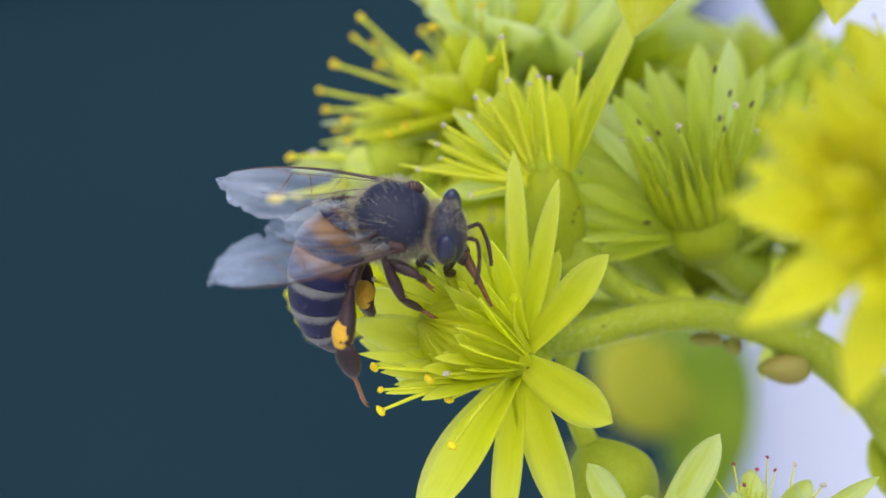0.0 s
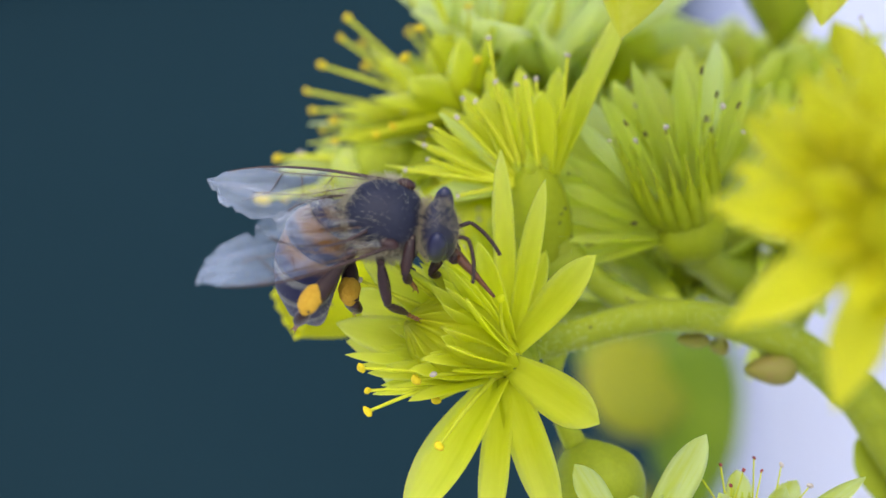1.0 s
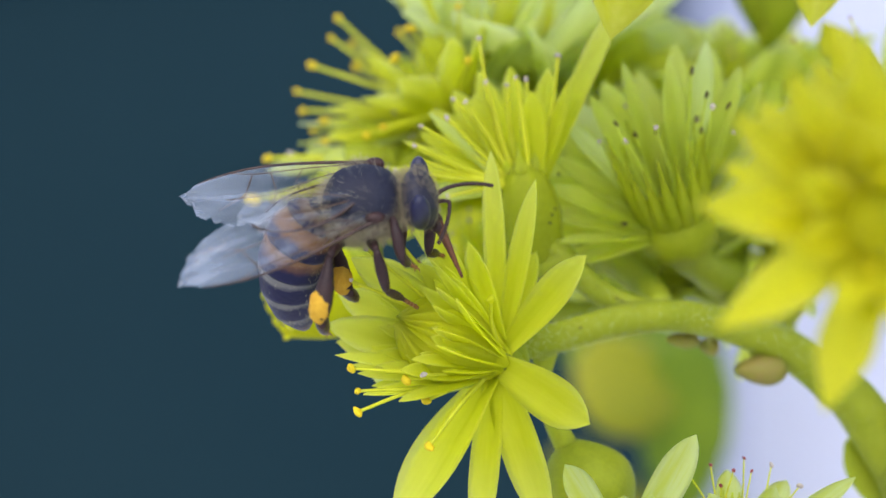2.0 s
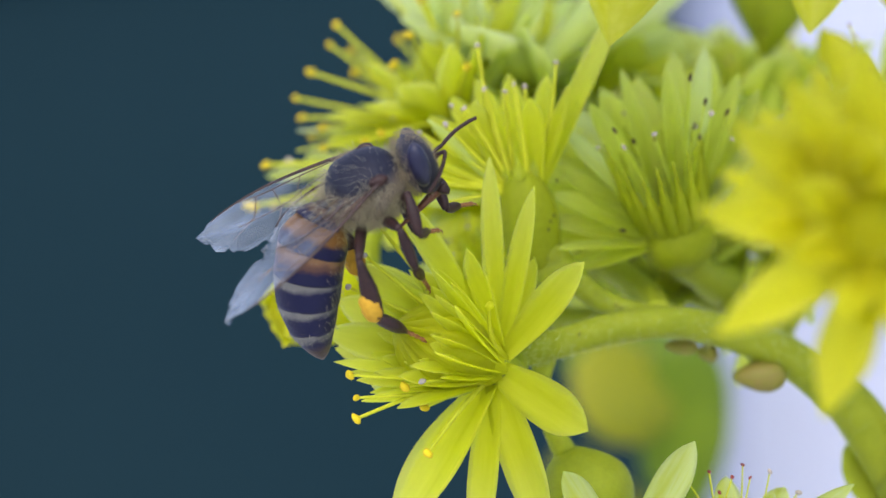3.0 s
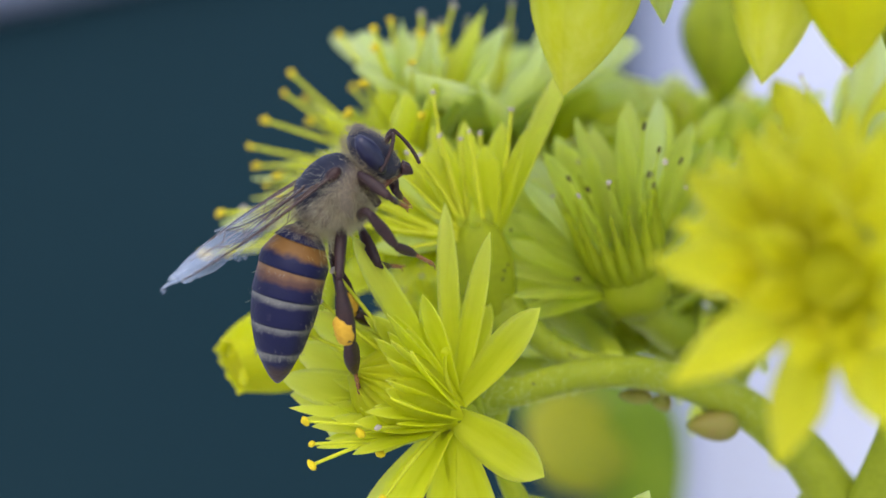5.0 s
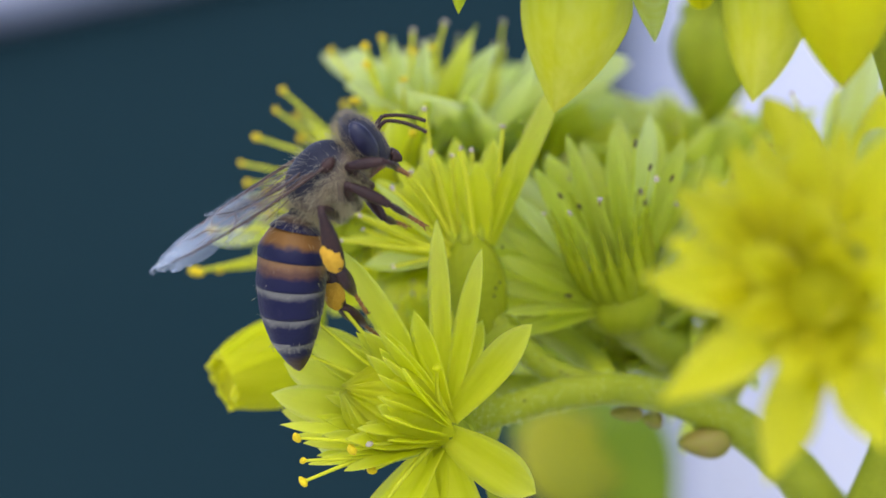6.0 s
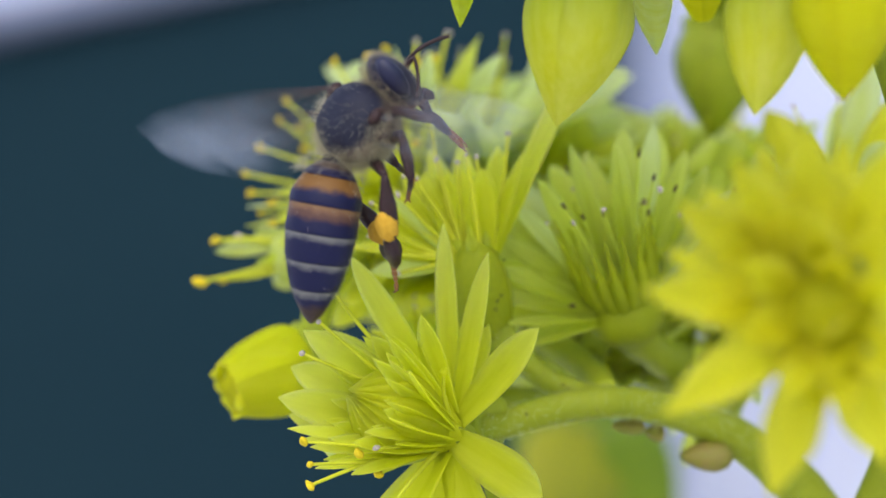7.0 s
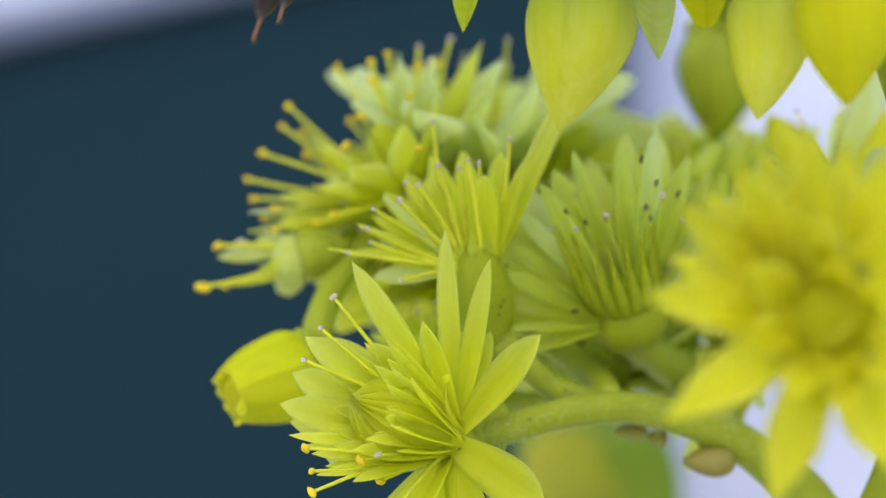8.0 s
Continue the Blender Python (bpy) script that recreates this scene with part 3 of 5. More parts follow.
leaf((28.98, 12.00, -17.88), (26.99, 16.00, -9.89), 3.64, LEAF, plant, 6)
for place, r, tail in (((18.64, 8.00, -6.61), (1.42, 0.95, 0.95), (19.52, 9.00, -5.64)), ((14.40, 8.00, -5.01), (0.95, 0.5, 0.55), (14.77, 8.00, -4.14)), ((15.96, 9.00, -5.33), (0.6, 0.62, 0.6), (15.95, 8.00, -4.45))):
    bm = bmesh.new()
    ball(bm, place, r, pose(0, 0, 0, 0, -8, 0), 12, 16)
    for v in bm.verts:
        k = 0.82 + 0.26 * (v.co.x - place[0]) / r[0]
        v.co.y, v.co.z = place[1] + (v.co.y - place[1]) * k, place[2] + (v.co.z - place[2]) * k + 0.35 * r[2] * (1 - k)
        v.co += Vector(noise.noise_vector(v.co * 0.5)) * 0.12
    tube(bm, (place, tail), (0.3, 0.22), 8, 4)
    part("bract", bm, POD, plant, "pinkish-olive bract")

SPECK = material("speck_black", (0.008, 0.008, 0.006), (0.02, 0.018, 0.012), 0.6, 900, 5000, 0.2)
for x, y, z in ((7.42, 5.9, 4.10), (7.25, 5.75, 2.20), (7.05, 5.55, 1.90), (6.95, 5.5, 1.45), (9.55, 6.35, -2.0), (10.6, 6.05, -2.6), (10.9, 6.0, -2.75), (9.2, 4.75, -4.3), (10.2, 5.0, -4.25), (8.5, 4.4, -4.1), (12.3, 5.2, -3.9)):
    bm = bmesh.new()
    ball(bm, (x, y, z), (0.085, 0.055, 0.06), pose(0, 0, 0, 0, 37 * x, 0), 5, 7)
    part("speck", bm, SPECK, plant, "tiny black speck")

YEL = "bright lemon-yellow many-petalled star flower in full bloom"
A, AP, AD, AR = ANTHER, ANTHER_PALE, ANTHER_DARK, ANTHER_RED
f_main = flower(YEL + ", under the bee", (3.80, 1.00, -5.60), (157, 22),
    petal_list=[(80, 8, 8.8, 1.4, 0.0), (93, -8, 10.6, 1.35, 0.0), (51, 24, 7.0, 2.0, 0.02), (-33, 32, 6.0, 2.4, -0.03), (-72, 22, 8.4, 2.4, -0.04),
                (-96, 15, 8.6, 1.8, -0.02), (-125, 15, 9.6, 3.4, -0.02), (-178, 2, 6.1, 2.6, 0.02), (122, 6, 10.2, 1.5, 0.03), (147, 10, 9.0, 1.9, 0.02), (143, -8, 8.4, 2.0, 0.02),
                (166, 4, 8.6, 2.2, 0.03), (157, -6, 8.8, 2.2, 0.02), (172, -8, 8.2, 2.0, 0.04), (173, 14, 8.4, 0.7, 0.02), (134, 14, 6.4, 1.5, 0.03),
                (108, 12, 6.0, 1.5, 0.02), (70, -10, 5.4, 1.6, 0.0)],
    stamen_list=[(-178, 27, 8.1, A), (-168.6, 27, 7.9, A), (-160.7, 27, 8.2, A), (-169, 35, 5.6, A), (-150, 20, 4.3, A), (-171, 45, 5.2, AP), (-129, 35, 6.5, A), (95, 45, 4.5, PETAL),
                 (151, 12, 8.6, AP), (139, 10, 8.8, AP), (129, 6, 9.4, AP)],
    brush=(44, 34, 6.6, 0.85), cone=(5.6, 0.9, 2.3), anther=PETAL, seed=3, carpels=7, carpel_len=2.2, carpel_mat=PETAL, ovary=(1.6, 1.0), sepals=False,
    pedicel=[(5.25, 4.00, -4.86), (6.80, 5.00, -4.54)], pedicel_r=0.68, fil_r=0.115, anther_r=0.24, wild=0.2, core=1.2, core_len=2.0, pale=0.0, thick=0.16, face=0.8, pale_at=(7,))
f_up = flower("yellow-green flower opening upward from a green ovary cup", (5.70, 7.00, 3.65), (100, 5),
    petal_list=[(68, 5, 10.8, 1.4, -0.09), (74, 14, 6.2, 0.9, 0.0), (84, -4, 6.7, 1.3, 0), (97, -20, 7.6, 1.5, 0), (109, -18, 7.4, 1.5, 0), (122, -20, 7.2, 1.6, 0), (135, -18, 7.0, 1.5, 0), (149, -20, 6.7, 1.6, 0), (166, -16, 6.5, 1.5, 0.0),
                (172, 10, 7.4, 0.75, 0.03), (158, 12, 6.5, 0.7, 0.0), (138, 8, 6.0, 0.8, 0.02), (112, 6, 5.5, 1.3, 0.0), (94, 10, 5.0, 1.5, 0.0), (185, -6, 5.0, 2.0, 0.0)],
    stamen_list=[(76, 8, 7.1, AP), (90, 8, 5.6, AP), (96, 14, 5.8, AP), (101, 4, 5.4, AP), (112, 10, 5.9, AP), (108, 4, 8.2, AP), (127, 10, 5.5, AP), (131, 5, 6.0, AP), (141, 12, 5.6, AP),
                 (152, 10, 6.5, AP), (162, 14, 6.5, AP), (168, 12, 6.1, AP), (175, 12, 7.2, AP), (190, 14, 4.4, AP)],
    mat=PETAL, seed=5, ovary=(4.9, 1.65), cup_top=1.1, carpels=5, carpel_len=2.4, pedicel=[(6.62, 7.00, -0.89), (7.84, 7.00, -0.43)], pedicel_r=0.9, sepals=False, cup_mat=CUP, face=0.7, wild=0.35, core=0.8, pale=0.3, fil_r=0.12, anther_r=0.2)
f_back = flower("pale yellow flower with long golden-tipped stamens", (2.22, 18.00, 8.44), (125, 8), petals=(11, 60, 7.0, 2.6), stamens=(24, 72, 8.0), mat=PETAL, pale=0.4, seed=7, fil_r=0.13, anther_r=0.27,
    petal_list=[(118, 30, 5.4, 3.0, 0.05), (80, 25, 8.5, 3.8, 0.05), (150, 25, 7.0, 3.2, 0.05), (184, 8, 9.4, 1.3, 0.0), (192, 14, 9.0, 1.4, 0.03), (201, 8, 8.4, 1.5, 0.0), (176, 14, 7.6, 1.5, 0.03), (212, 12, 7.0, 1.6, 0.0), (55, 15, 9.0, 3.4, 0.1), (100, 10, 8.6, 2.6, 0.03), (68, 5, 9.4, 2.0, 0.03), (250, 10, 5.0, 2.6, 0.05)], wild=0.45, point=0.6,
    stamen_list=[(143, 0, 8.9, A), (151, 0, 8.6, A), (174, 0, 9.6, A), (164, 5, 9.0, A), (181, 0, 9.2, A), (119, 0, 8.8, A), (98, 0, 8.6, A), (75, 0, 9.8, AP), (86, 0, 9.0, AP)],
    pedicel=[(3.96, 20.00, 6.18), (5.33, 20.00, 5.16)], ovary=(2.4, 1.7), carpel_len=4.5, carpels=8, carpel_mat=PETAL_GREEN)
f_left = flower("half-hidden yellow flower with golden anthers", (-4.07, 15.00, 4.63), (195, 0), petal_list=[(189, 0, 5.0, 1.1, 0.0), (170, -8, 2.6, 1.4, 0.0), (215, -8, 2.4, 1.6, 0.0)], sepals=False, mat=PETAL_PALE, face=0.6, seed=9, fil_r=0.14, anther_r=0.32,
    stamen_list=[(172, 5, 4.8, A), (197, 5, 5.9, A), (165, -5, 3.6, AP), (200, 0, 4.6, A)], carpels=1, pedicel=[(-0.81, 18.00, 5.75), (3.25, 19.00, 6.64)], ovary=(2.2, 1.5))
f_mid = flower("spent greenish-yellow flower with narrow petals and dark withered anthers", (14.22, 9.00, 1.43), (108, 25), stamens=(6, 44, 6.8), face=0.8,
    petal_list=[(97, 12, 9.4, 1.2, 0), (84, 5, 9.8, 1.3, 0), (109, 8, 9.0, 1.2, 0), (72, 5, 9.4, 1.4, 0.03), (121, 10, 8.6, 1.3, 0), (60, 0, 9.0, 1.5, 0.05), (133, 14, 8.0, 1.3, 0), (146, 14, 7.8, 1.4, 0), (158, 18, 7.6, 1.4, 0),
                (170, 20, 7.4, 1.5, 0), (186, 26, 6.6, 1.1, 0), (128, -16, 9.2, 2.0, 0), (152, -18, 8.6, 2.2, 0), (78, -14, 9.8, 2.0, 0), (50, 10, 8.0, 1.5, 0), (30, 15, 7.4, 1.7, 0), (14, 20, 7.0, 1.7, 0), (102, -20, 10.0, 2.2, 0), (90, -12, 10.2, 1.6, 0), (115, -10, 9.6, 1.8, 0), (140, -8, 8.6, 2.0, 0), (160, -6, 8.2, 2.2, 0), (196, 24, 6.4, 1.1, 0), (178, 2, 7.8, 1.8, 0), (197, 8, 7.4, 1.2, 0.03), (40, 5, 7.5, 2.0, 0)],
    anther=AP, mat=PETAL_GREEN, seed=11, anther_r=0.19, fil_r=0.065, fil_mat=PETAL_GREEN, sepals=False, wild=0.5, pale=0.08, thick=0.2,
    stamen_list=[(60, 15, 6.0, AP), (45, 20, 6.2, AP), (200, 20, 5.0, AP), (88, 25, 9.0, AD), (125, 28, 7.4, AD), (119, 30, 6.3, AD), (107, 30, 6.0, AD), (81, 28, 7.9, AD), (84, 30, 6.5, AD), (80, 32, 6.0, AD), (180, 30, 3.6, AD), (70, 28, 7.6, AD)],
    carpels=17, carpel_len=5.4, carpel_ring=1.3, carpel_mat=CUP, ovary=(2.0, 2.2), cup_mat=CUP, cup_top=1.2,
    pedicel=[(16.40, 11.50, -1.27), (17.76, 13.60, -1.76)], pedicel_r=1.1)
f_front = flower("golden-yellow open flower close to the lens, out of focus", (18.14, -24.00, 1.02), (175, 68),
    petal_list=[(174, 18, 7.1, 2.3, 0), (210, 15, 7.6, 2.4, 0), (249, 18, 7.4, 2.3, 0), (288, 20, 6.2, 2.3, 0), (146, 15, 6.8, 2.2, 0), (125, 18, 6.8, 2.2, 0), (100, 15, 6.6, 2.2, 0),
                (70, 15, 6.6, 2.2, 0), (30, 15, 6.6, 2.2, 0), (0, 15, 6.6, 2.2, 0), (-40, 15, 6.6, 2.2, 0), (192, 45, 5.0, 1.8, 0), (232, 45, 5.0, 1.8, 0), (158, 45, 5.0, 1.8, 0), (268, 45, 5.0, 1.8, 0), (110, 45, 5.0, 1.8, 0),
                (160, 5, 6.4, 2.2, 0), (136, 4, 6.4, 2.2, 0), (112, 4, 6.4, 2.2, 0), (84, 4, 6.4, 2.2, 0), (50, 5, 6.4, 2.4, 0)],
    point=1.0, brush=(13, 64, 4.4, 2.2), mat=PETAL_GOLD, seed=13,
    carpels=0, wild=0.3, core=1.7, core_len=0.75, pale=0.0, carpel_mat=PETAL_GOLD, carpel_len=1.6, pedicel=[(22.85, -14.00, 0.52), (28.39, 0.00, 1.18)], ovary=(1.8, 1.5), fil_r=0.16)
f_fill_a = flower("greenish-yellow flower deep in the head", (6.85, 23.00, 11.23), (95, 12), petals=(15, 60, 10.0, 4.2), stamens=(12, 40, 7.0), anther=AP, mat=PETAL_PALE, seed=17, pedicel=[(10.27, 22.00, 3.85), (10.54, 17.00, 0.03)])
f_fill_b = flower("greenish-yellow flower deep in the head", (20.77, 27.00, 9.05), (100, 10), petals=(15, 60, 8.5, 3.6), stamens=(12, 40, 7.0), anther=AD, mat=PETAL_GREEN, seed=19, pedicel=[(19.34, 20.00, 0.72), (17.76, 14.00, -1.59)])
f_fill_c = flower("yellow flower deep in the head", (26.87, 14.00, 6.86), (140, 20), petals=(13, 70, 8.5, 2.6), stamens=(10, 50, 7.0), anther=AR, mat=PETAL_GOLD, seed=23, pedicel=[(29.44, 10.00, 3.49), (28.55, 1.00, 3.22)])
f_fill_d = flower("yellow-green flower low behind the stalk", (22.41, 20.00, -1.33), (170, 20), petals=(11, 70, 6.5, 2.4), stamens=(8, 50, 4.0), anther=AP, mat=PETAL_GREEN, seed=29, pedicel=[(21.37, 16.00, -3.94), (20.16, 10.00, -5.31)])
f_fill_e = flower("yellow-green flower deep in the head", (11.66, 22.00, 5.93), (105, 48), petals=(16, 70, 8.0, 3.8), stamens=(8, 45, 4.0), anther=AP, mat=PETAL, seed=41, pedicel=[(11.57, 21.00, 1.41), (10.54, 17.00, 0.03)])
f_fill_f = flower("pale yellow flower deep in the head", (18.79, 31.00, 8.58), (100, 40), petals=(16, 66, 7.5, 3.6), stamens=(8, 45, 5.0), anther=AP, mat=PETAL_PALE, seed=43, pedicel=[(17.06, 29.00, 5.16), (12.88, 14.00, -1.27)])
f_fill_g = flower("yellow-green flower deep in the head", (1.40, 19.00, 5.40), (150, 25), petals=(15, 70, 4.6, 3.0), stamens=(8, 45, 5.0), anther=AP, mat=PETAL, seed=47, pedicel=[(3.31, 21.00, 5.54), (6.01, 20.00, 5.16)])
f_fill_h = flower("golden-green flower deep in the head", (22.05, 18.00, 3.73), (150, 20), petals=(15, 66, 7.5, 3.4), stamens=(8, 45, 5.0), anther=AP, mat=PETAL_GREEN, seed=53, pedicel=[(20.69, 14.00, -1.27), (19.37, 10.00, -5.00)])
f_fill_i = flower("yellow flower deep in the head", (4.65, 25.00, 4.65), (120, 35), petals=(16, 72, 7.5, 3.8), stamens=(8, 45, 4.0), anther=AP, mat=PETAL, seed=59, pedicel=[(6.85, 23.00, 2.13), (8.75, 20.00, 1.40)])
f_fill_j = flower("yellow flower deep in the head", (10.83, 29.00, 11.38), (100, 30), petals=(16, 70, 8.0, 3.8), stamens=(8, 45, 4.0), anther=AP, mat=PETAL_PALE, seed=61, pedicel=[(10.87, 25.00, 5.01), (10.20, 17.00, 0.37)])
f_fill_k = flower("pale yellow flower deep in the head", (0.60, 25.00, 8.40), (140, 25), petals=(14, 72, 4.6, 2.6), stamens=(8, 45, 4.0), anther=A, mat=PETAL_PALE, seed=67, pedicel=[(1.96, 23.00, 6.33), (4.99, 20.00, 5.33)])
f_fill_l = flower("greenish-yellow flower behind the forked stalk", (12.92, 26.00, -0.32), (150, 30), petals=(14, 72, 5.6, 3.2), stamens=(6, 45, 3.5), anther=AP, mat=PETAL_GREEN, seed=71, pedicel=[(13.53, 20.00, -2.02), (12.86, 8.00, -3.31)])
f_fill_m = flower("yellow flower close behind the bee's flower", (3.90, 14.00, -0.75), (110, 20), petals=(14, 66, 3.8, 2.4), stamens=(6, 45, 3.0), anther=AP, mat=PETAL, seed=73, pedicel=[(5.40, 15.00, -2.60), (8.60, 12.00, -3.60), (11.40, 6.60, -3.60)])
f_fill_n = flower("yellow-green flower behind the forked stalk", (16.40, 21.00, -1.60), (140, 20), petals=(13, 74, 3.4, 2.2), stamens=(6, 45, 2.4), anther=AP, mat=PETAL_GREEN, seed=79, pedicel=[(17.40, 19.00, -2.60), (18.43, 12.00, -3.17)])
f_low = flower("pale yellow flower with dark red anthers, seen from the side", (16.27, 1.00, -15.06), (85, 5),
    petal_list=[(34, 10, 6.7, 1.2, 0.08), (70, 20, 3.8, 1.4, 0.0), (110, 25, 3.6, 1.4, 0), (150, 10, 5.0, 1.8, 0.03), (55, -15, 4.0, 1.5, 0.05), (90, -20, 4.0, 1.6, 0)],
    stamen_list=[(125, 5, 4.4, AR), (109, 5, 4.3, AR), (93, 5, 3.8, AR), (85, 0, 4.4, AR), (107, 15, 3.3, AR), (66, 0, 4.4, AP), (42, 0, 4.4, AP), (80, 10, 3.9, AR)],
    mat=PETAL_PALE, face=1.0, wild=0.2, seed=31, anther_r=0.19, fil_r=0.05, pedicel=[(17.77, 4.00, -19.06), (23.98, 8.00, -20.06), (29.14, 12.00, -21.08)])
f_low_b = flower("pale yellow flower with broad upright petals", (10.52, 0.00, -15.63), (90, 62),
    petal_list=[(122, 10, 5.2, 1.6, 0.0), (61.5, 5, 6.7, 1.9, 0.04), (150, 10, 3.6, 1.6, 0), (30, 10, 4.0, 1.8, 0), (90, -20, 2.6, 1.6, 0)], mat=PETAL_PALE, wild=0.1, seed=37, carpels=4,
    pedicel=[(12.29, 3.00, -19.18), (20.22, 6.00, -20.31), (29.14, 12.00, -21.40)])
bud("plump yellow-green pointed bud hanging tip down", (9.26, -5.00, 10.24), (10.76, -7.00, 18.41), 5.4, BUD, [(10.47, -6.00, 20.90), (9.92, -6.00, 22.26)], 1)
bud("yellow pointed bud hanging tip down", (18.22, -9.00, 10.39), (19.36, -9.00, 17.65), 4.2, BUD, [(18.49, -8.00, 20.22), (19.22, -7.00, 21.77)], 2)
bud("small pale yellow bud hanging tip down", (15.14, 2.00, 14.73), (14.54, 0.00, 19.86), 2.2, PETAL_PALE, [(13.99, -4.00, 21.32), (13.99, -6.00, 23.21)], 5)
bud("small yellow-green bud hanging tip down", (4.80, 0.00, 15.89), (5.06, 0.00, 19.86), 1.5, PETAL_GREEN, [(6.31, -3.00, 21.81), (9.92, -6.00, 22.20)], 6)
bud("golden bud hanging tip down", (17.92, 4.00, 17.09), (16.98, 0.00, 21.30), 3.2, PETAL_GOLD, [(16.21, -4.00, 22.15), (16.00, -7.00, 22.84)], 7, mouth=0.35)
bud("golden bud hanging tip down", (21.35, -14.00, 10.50), (21.35, -14.00, 16.99), 4.6, PETAL_GOLD, [(22.54, -10.00, 19.81), (21.95, -8.00, 20.62)], 8)
bud("green bud deep in the head", (22.05, 26.00, 12.56), (22.76, 26.00, 20.79), 5.5, GREEN, [(21.57, 10.00, 23.30), (21.04, -6.00, 21.45)], 9)
f_bud = bud("blunt yellow half-open bud beside the bee", (-7.73, 9.00, -3.34), (-2.98, 11.00, -1.62), 5.1, PETAL, [(-3.01, 12.00, 0.67), (-1.77, 15.00, 3.64), (0.54, 18.00, 6.02)], 3, seams=8, mouth=0.62)
round_bud("round green bud on a curved stalk", (8.83, 4.00, -12.64), (7.69, 4.00, -10.26), 2.55, [(6.89, 4.00, -8.62), (6.50, 5.00, -6.59), (6.95, 5.00, -4.54)])


# ---- the honey bee: X runs to the head, Z to the back ----
def fuzz(name, parent, centre, radii, count, length, mat, seed, keep=None, m=None, lean=(-0.5, 0, 0.1)):
    """Fine body hair, standing off an egg-shaped body."""
    rnd = random.Random(seed)
    bm = bmesh.new()
    for _ in range(count):
        u = Vector([rnd.gauss(0, 1) for _ in range(3)]).normalized()
        if keep and not keep(u, rnd):
            continue
        p = Vector(centre) + Vector([u[i] * radii[i] * 0.97 for i in range(3)])
        nrm = Vector([u[i] / radii[i] for i in range(3)]).normalized()
        d = (nrm + Vector(lean) * rnd.uniform(0.2, 1.0) + Vector([rnd.gauss(0, 0.25) for _ in range(3)])).normalized()
        ln = length * rnd.uniform(0.5, 1.25)
        s = d.cross(Vector([rnd.gauss(0, 1) for _ in range(3)])).normalized() * 0.0062
        mid = p + d * ln * 0.55 + Vector((-0.03, 0, 0))
        v = [bm.verts.new(q) for q in (p - s, p + s, mid + s * 0.7, p + d * ln + Vector((-0.08, 0, -0.02)), mid - s * 0.7)]
        bm.faces.new(v)
    return tagged(part(name, bm, mat, parent, m=m), kind="stuff")


def wing_outline(length, width, n, ragged, rnd, hind):
    """Points of the wing's edge, front edge then hind edge: narrow at the root, widest past the middle, a rounded worn tip."""
    top, low = [], []
    for i in range(n + 1):
        t = i / n
        half = 0.5 * width * (0.14 + 0.86 * math.sin(math.pi * 0.5 * min(1.0, t / (0.5 if hind else 0.62))) ** 1.15)
        if t > 0.6:
            half *= max(0.02, 1 - ((t - 0.6) / 0.403) ** 1.9) ** 0.72
        middle = -width * (0.20 * t - 0.05 * math.sin(math.pi * t)) if hind else -0.45 * half - 0.15 * width * t
        wear = ragged * (rnd.uniform(0, 1) ** 2) if t > 0.5 else 0
        top.append(Vector((t * length, middle + half - (0.4 * wear if t > 0.85 else 0), 0)))
        low.append(Vector((t * length, middle - half + wear, 0)))
    return top, low


def wing(name, length, width, parent, side, seed, hind=False):
    """One membrane wing with thickened front edge and veins. side +1: front edge toward +y."""
    rnd = random.Random(seed)
    n = 44
    top, low = wing_outline(length, width, n, 0.42, rnd, hind)
    bm = bmesh.new()
    rows = []
    for i, (a, b) in enumerate(zip(top, low)):
        t = i / n
        row = []
        for j in range(9):
            q = a.lerp(b, j / 8)
            q.z = 0.10 * math.sin(j * 1.6) * (1 - 0.4 * t) * width / 3 - 0.25 * (j / 8) ** 2 + 0.1 * t
            if t > 0.93:
                q.x -= 0.42 * rnd.random() * (1 if i == n else 0.5)
            row.append(Vector((q.x, q.y * side, q.z)))
        rows.append(row)
    grid = sheet(bm, rows)
    pts = [[v.co.copy() for v in r] for r in grid]
    membrane = part(name, bm, WING, parent)

    def vein(path, radii, k, mat=VEIN_FINE):
        bmv = bmesh.new()
        tube(bmv, path, radii, 5, k)
        part("vein", bmv, mat, membrane)

    def at(t, u):
        """A point of the membrane, t along the span and u from front edge to hind edge."""
        return pts[min(n, round(t * n))][min(8, round(u * 8))]

    vein([at(t, 0) for t in (0.0, 0.12, 0.25, 0.4, 0.55, 0.68, 0.8, 0.88)], (0.11, 0.09, 0.06, 0.03), 24, VEIN)
    fine = (0.03, 0.026, 0.016)
    if hind:
        runs = [((0.1, 0.3), (0.4, 0.4), (0.75, 0.4)), ((0.12, 0.5), (0.4, 0.75), (0.62, 0.8)), ((0.42, 0.4), (0.48, 0.75))]
    else:
        runs = [((0.1, 0.13), (0.35, 0.13), (0.6, 0.13), (0.72, 0.0)), ((0.1, 0.25), (0.32, 0.38), (0.5, 0.5), (0.74, 0.5)), ((0.12, 0.5), (0.34, 0.75), (0.5, 0.88)),
                ((0.36, 0.13), (0.4, 0.38)), ((0.52, 0.13), (0.5, 0.5)), ((0.62, 0.13), (0.66, 0.5)), ((0.38, 0.38), (0.4, 0.75)), ((0.5, 0.5), (0.56, 0.88)), ((0.66, 0.5), (0.8, 0.75))]
    for run in runs:
        vein([at(*p) for p in run], fine, 12)
    return membrane


WAIST = (-2.25, 0, -0.25)
NECK = (1.95, 0, 0.3)
ABD_LEN = 7.9
ELBOW = {1: (2.25, 0.55, -0.15), -1: (2.25, -0.55, -0.15)}


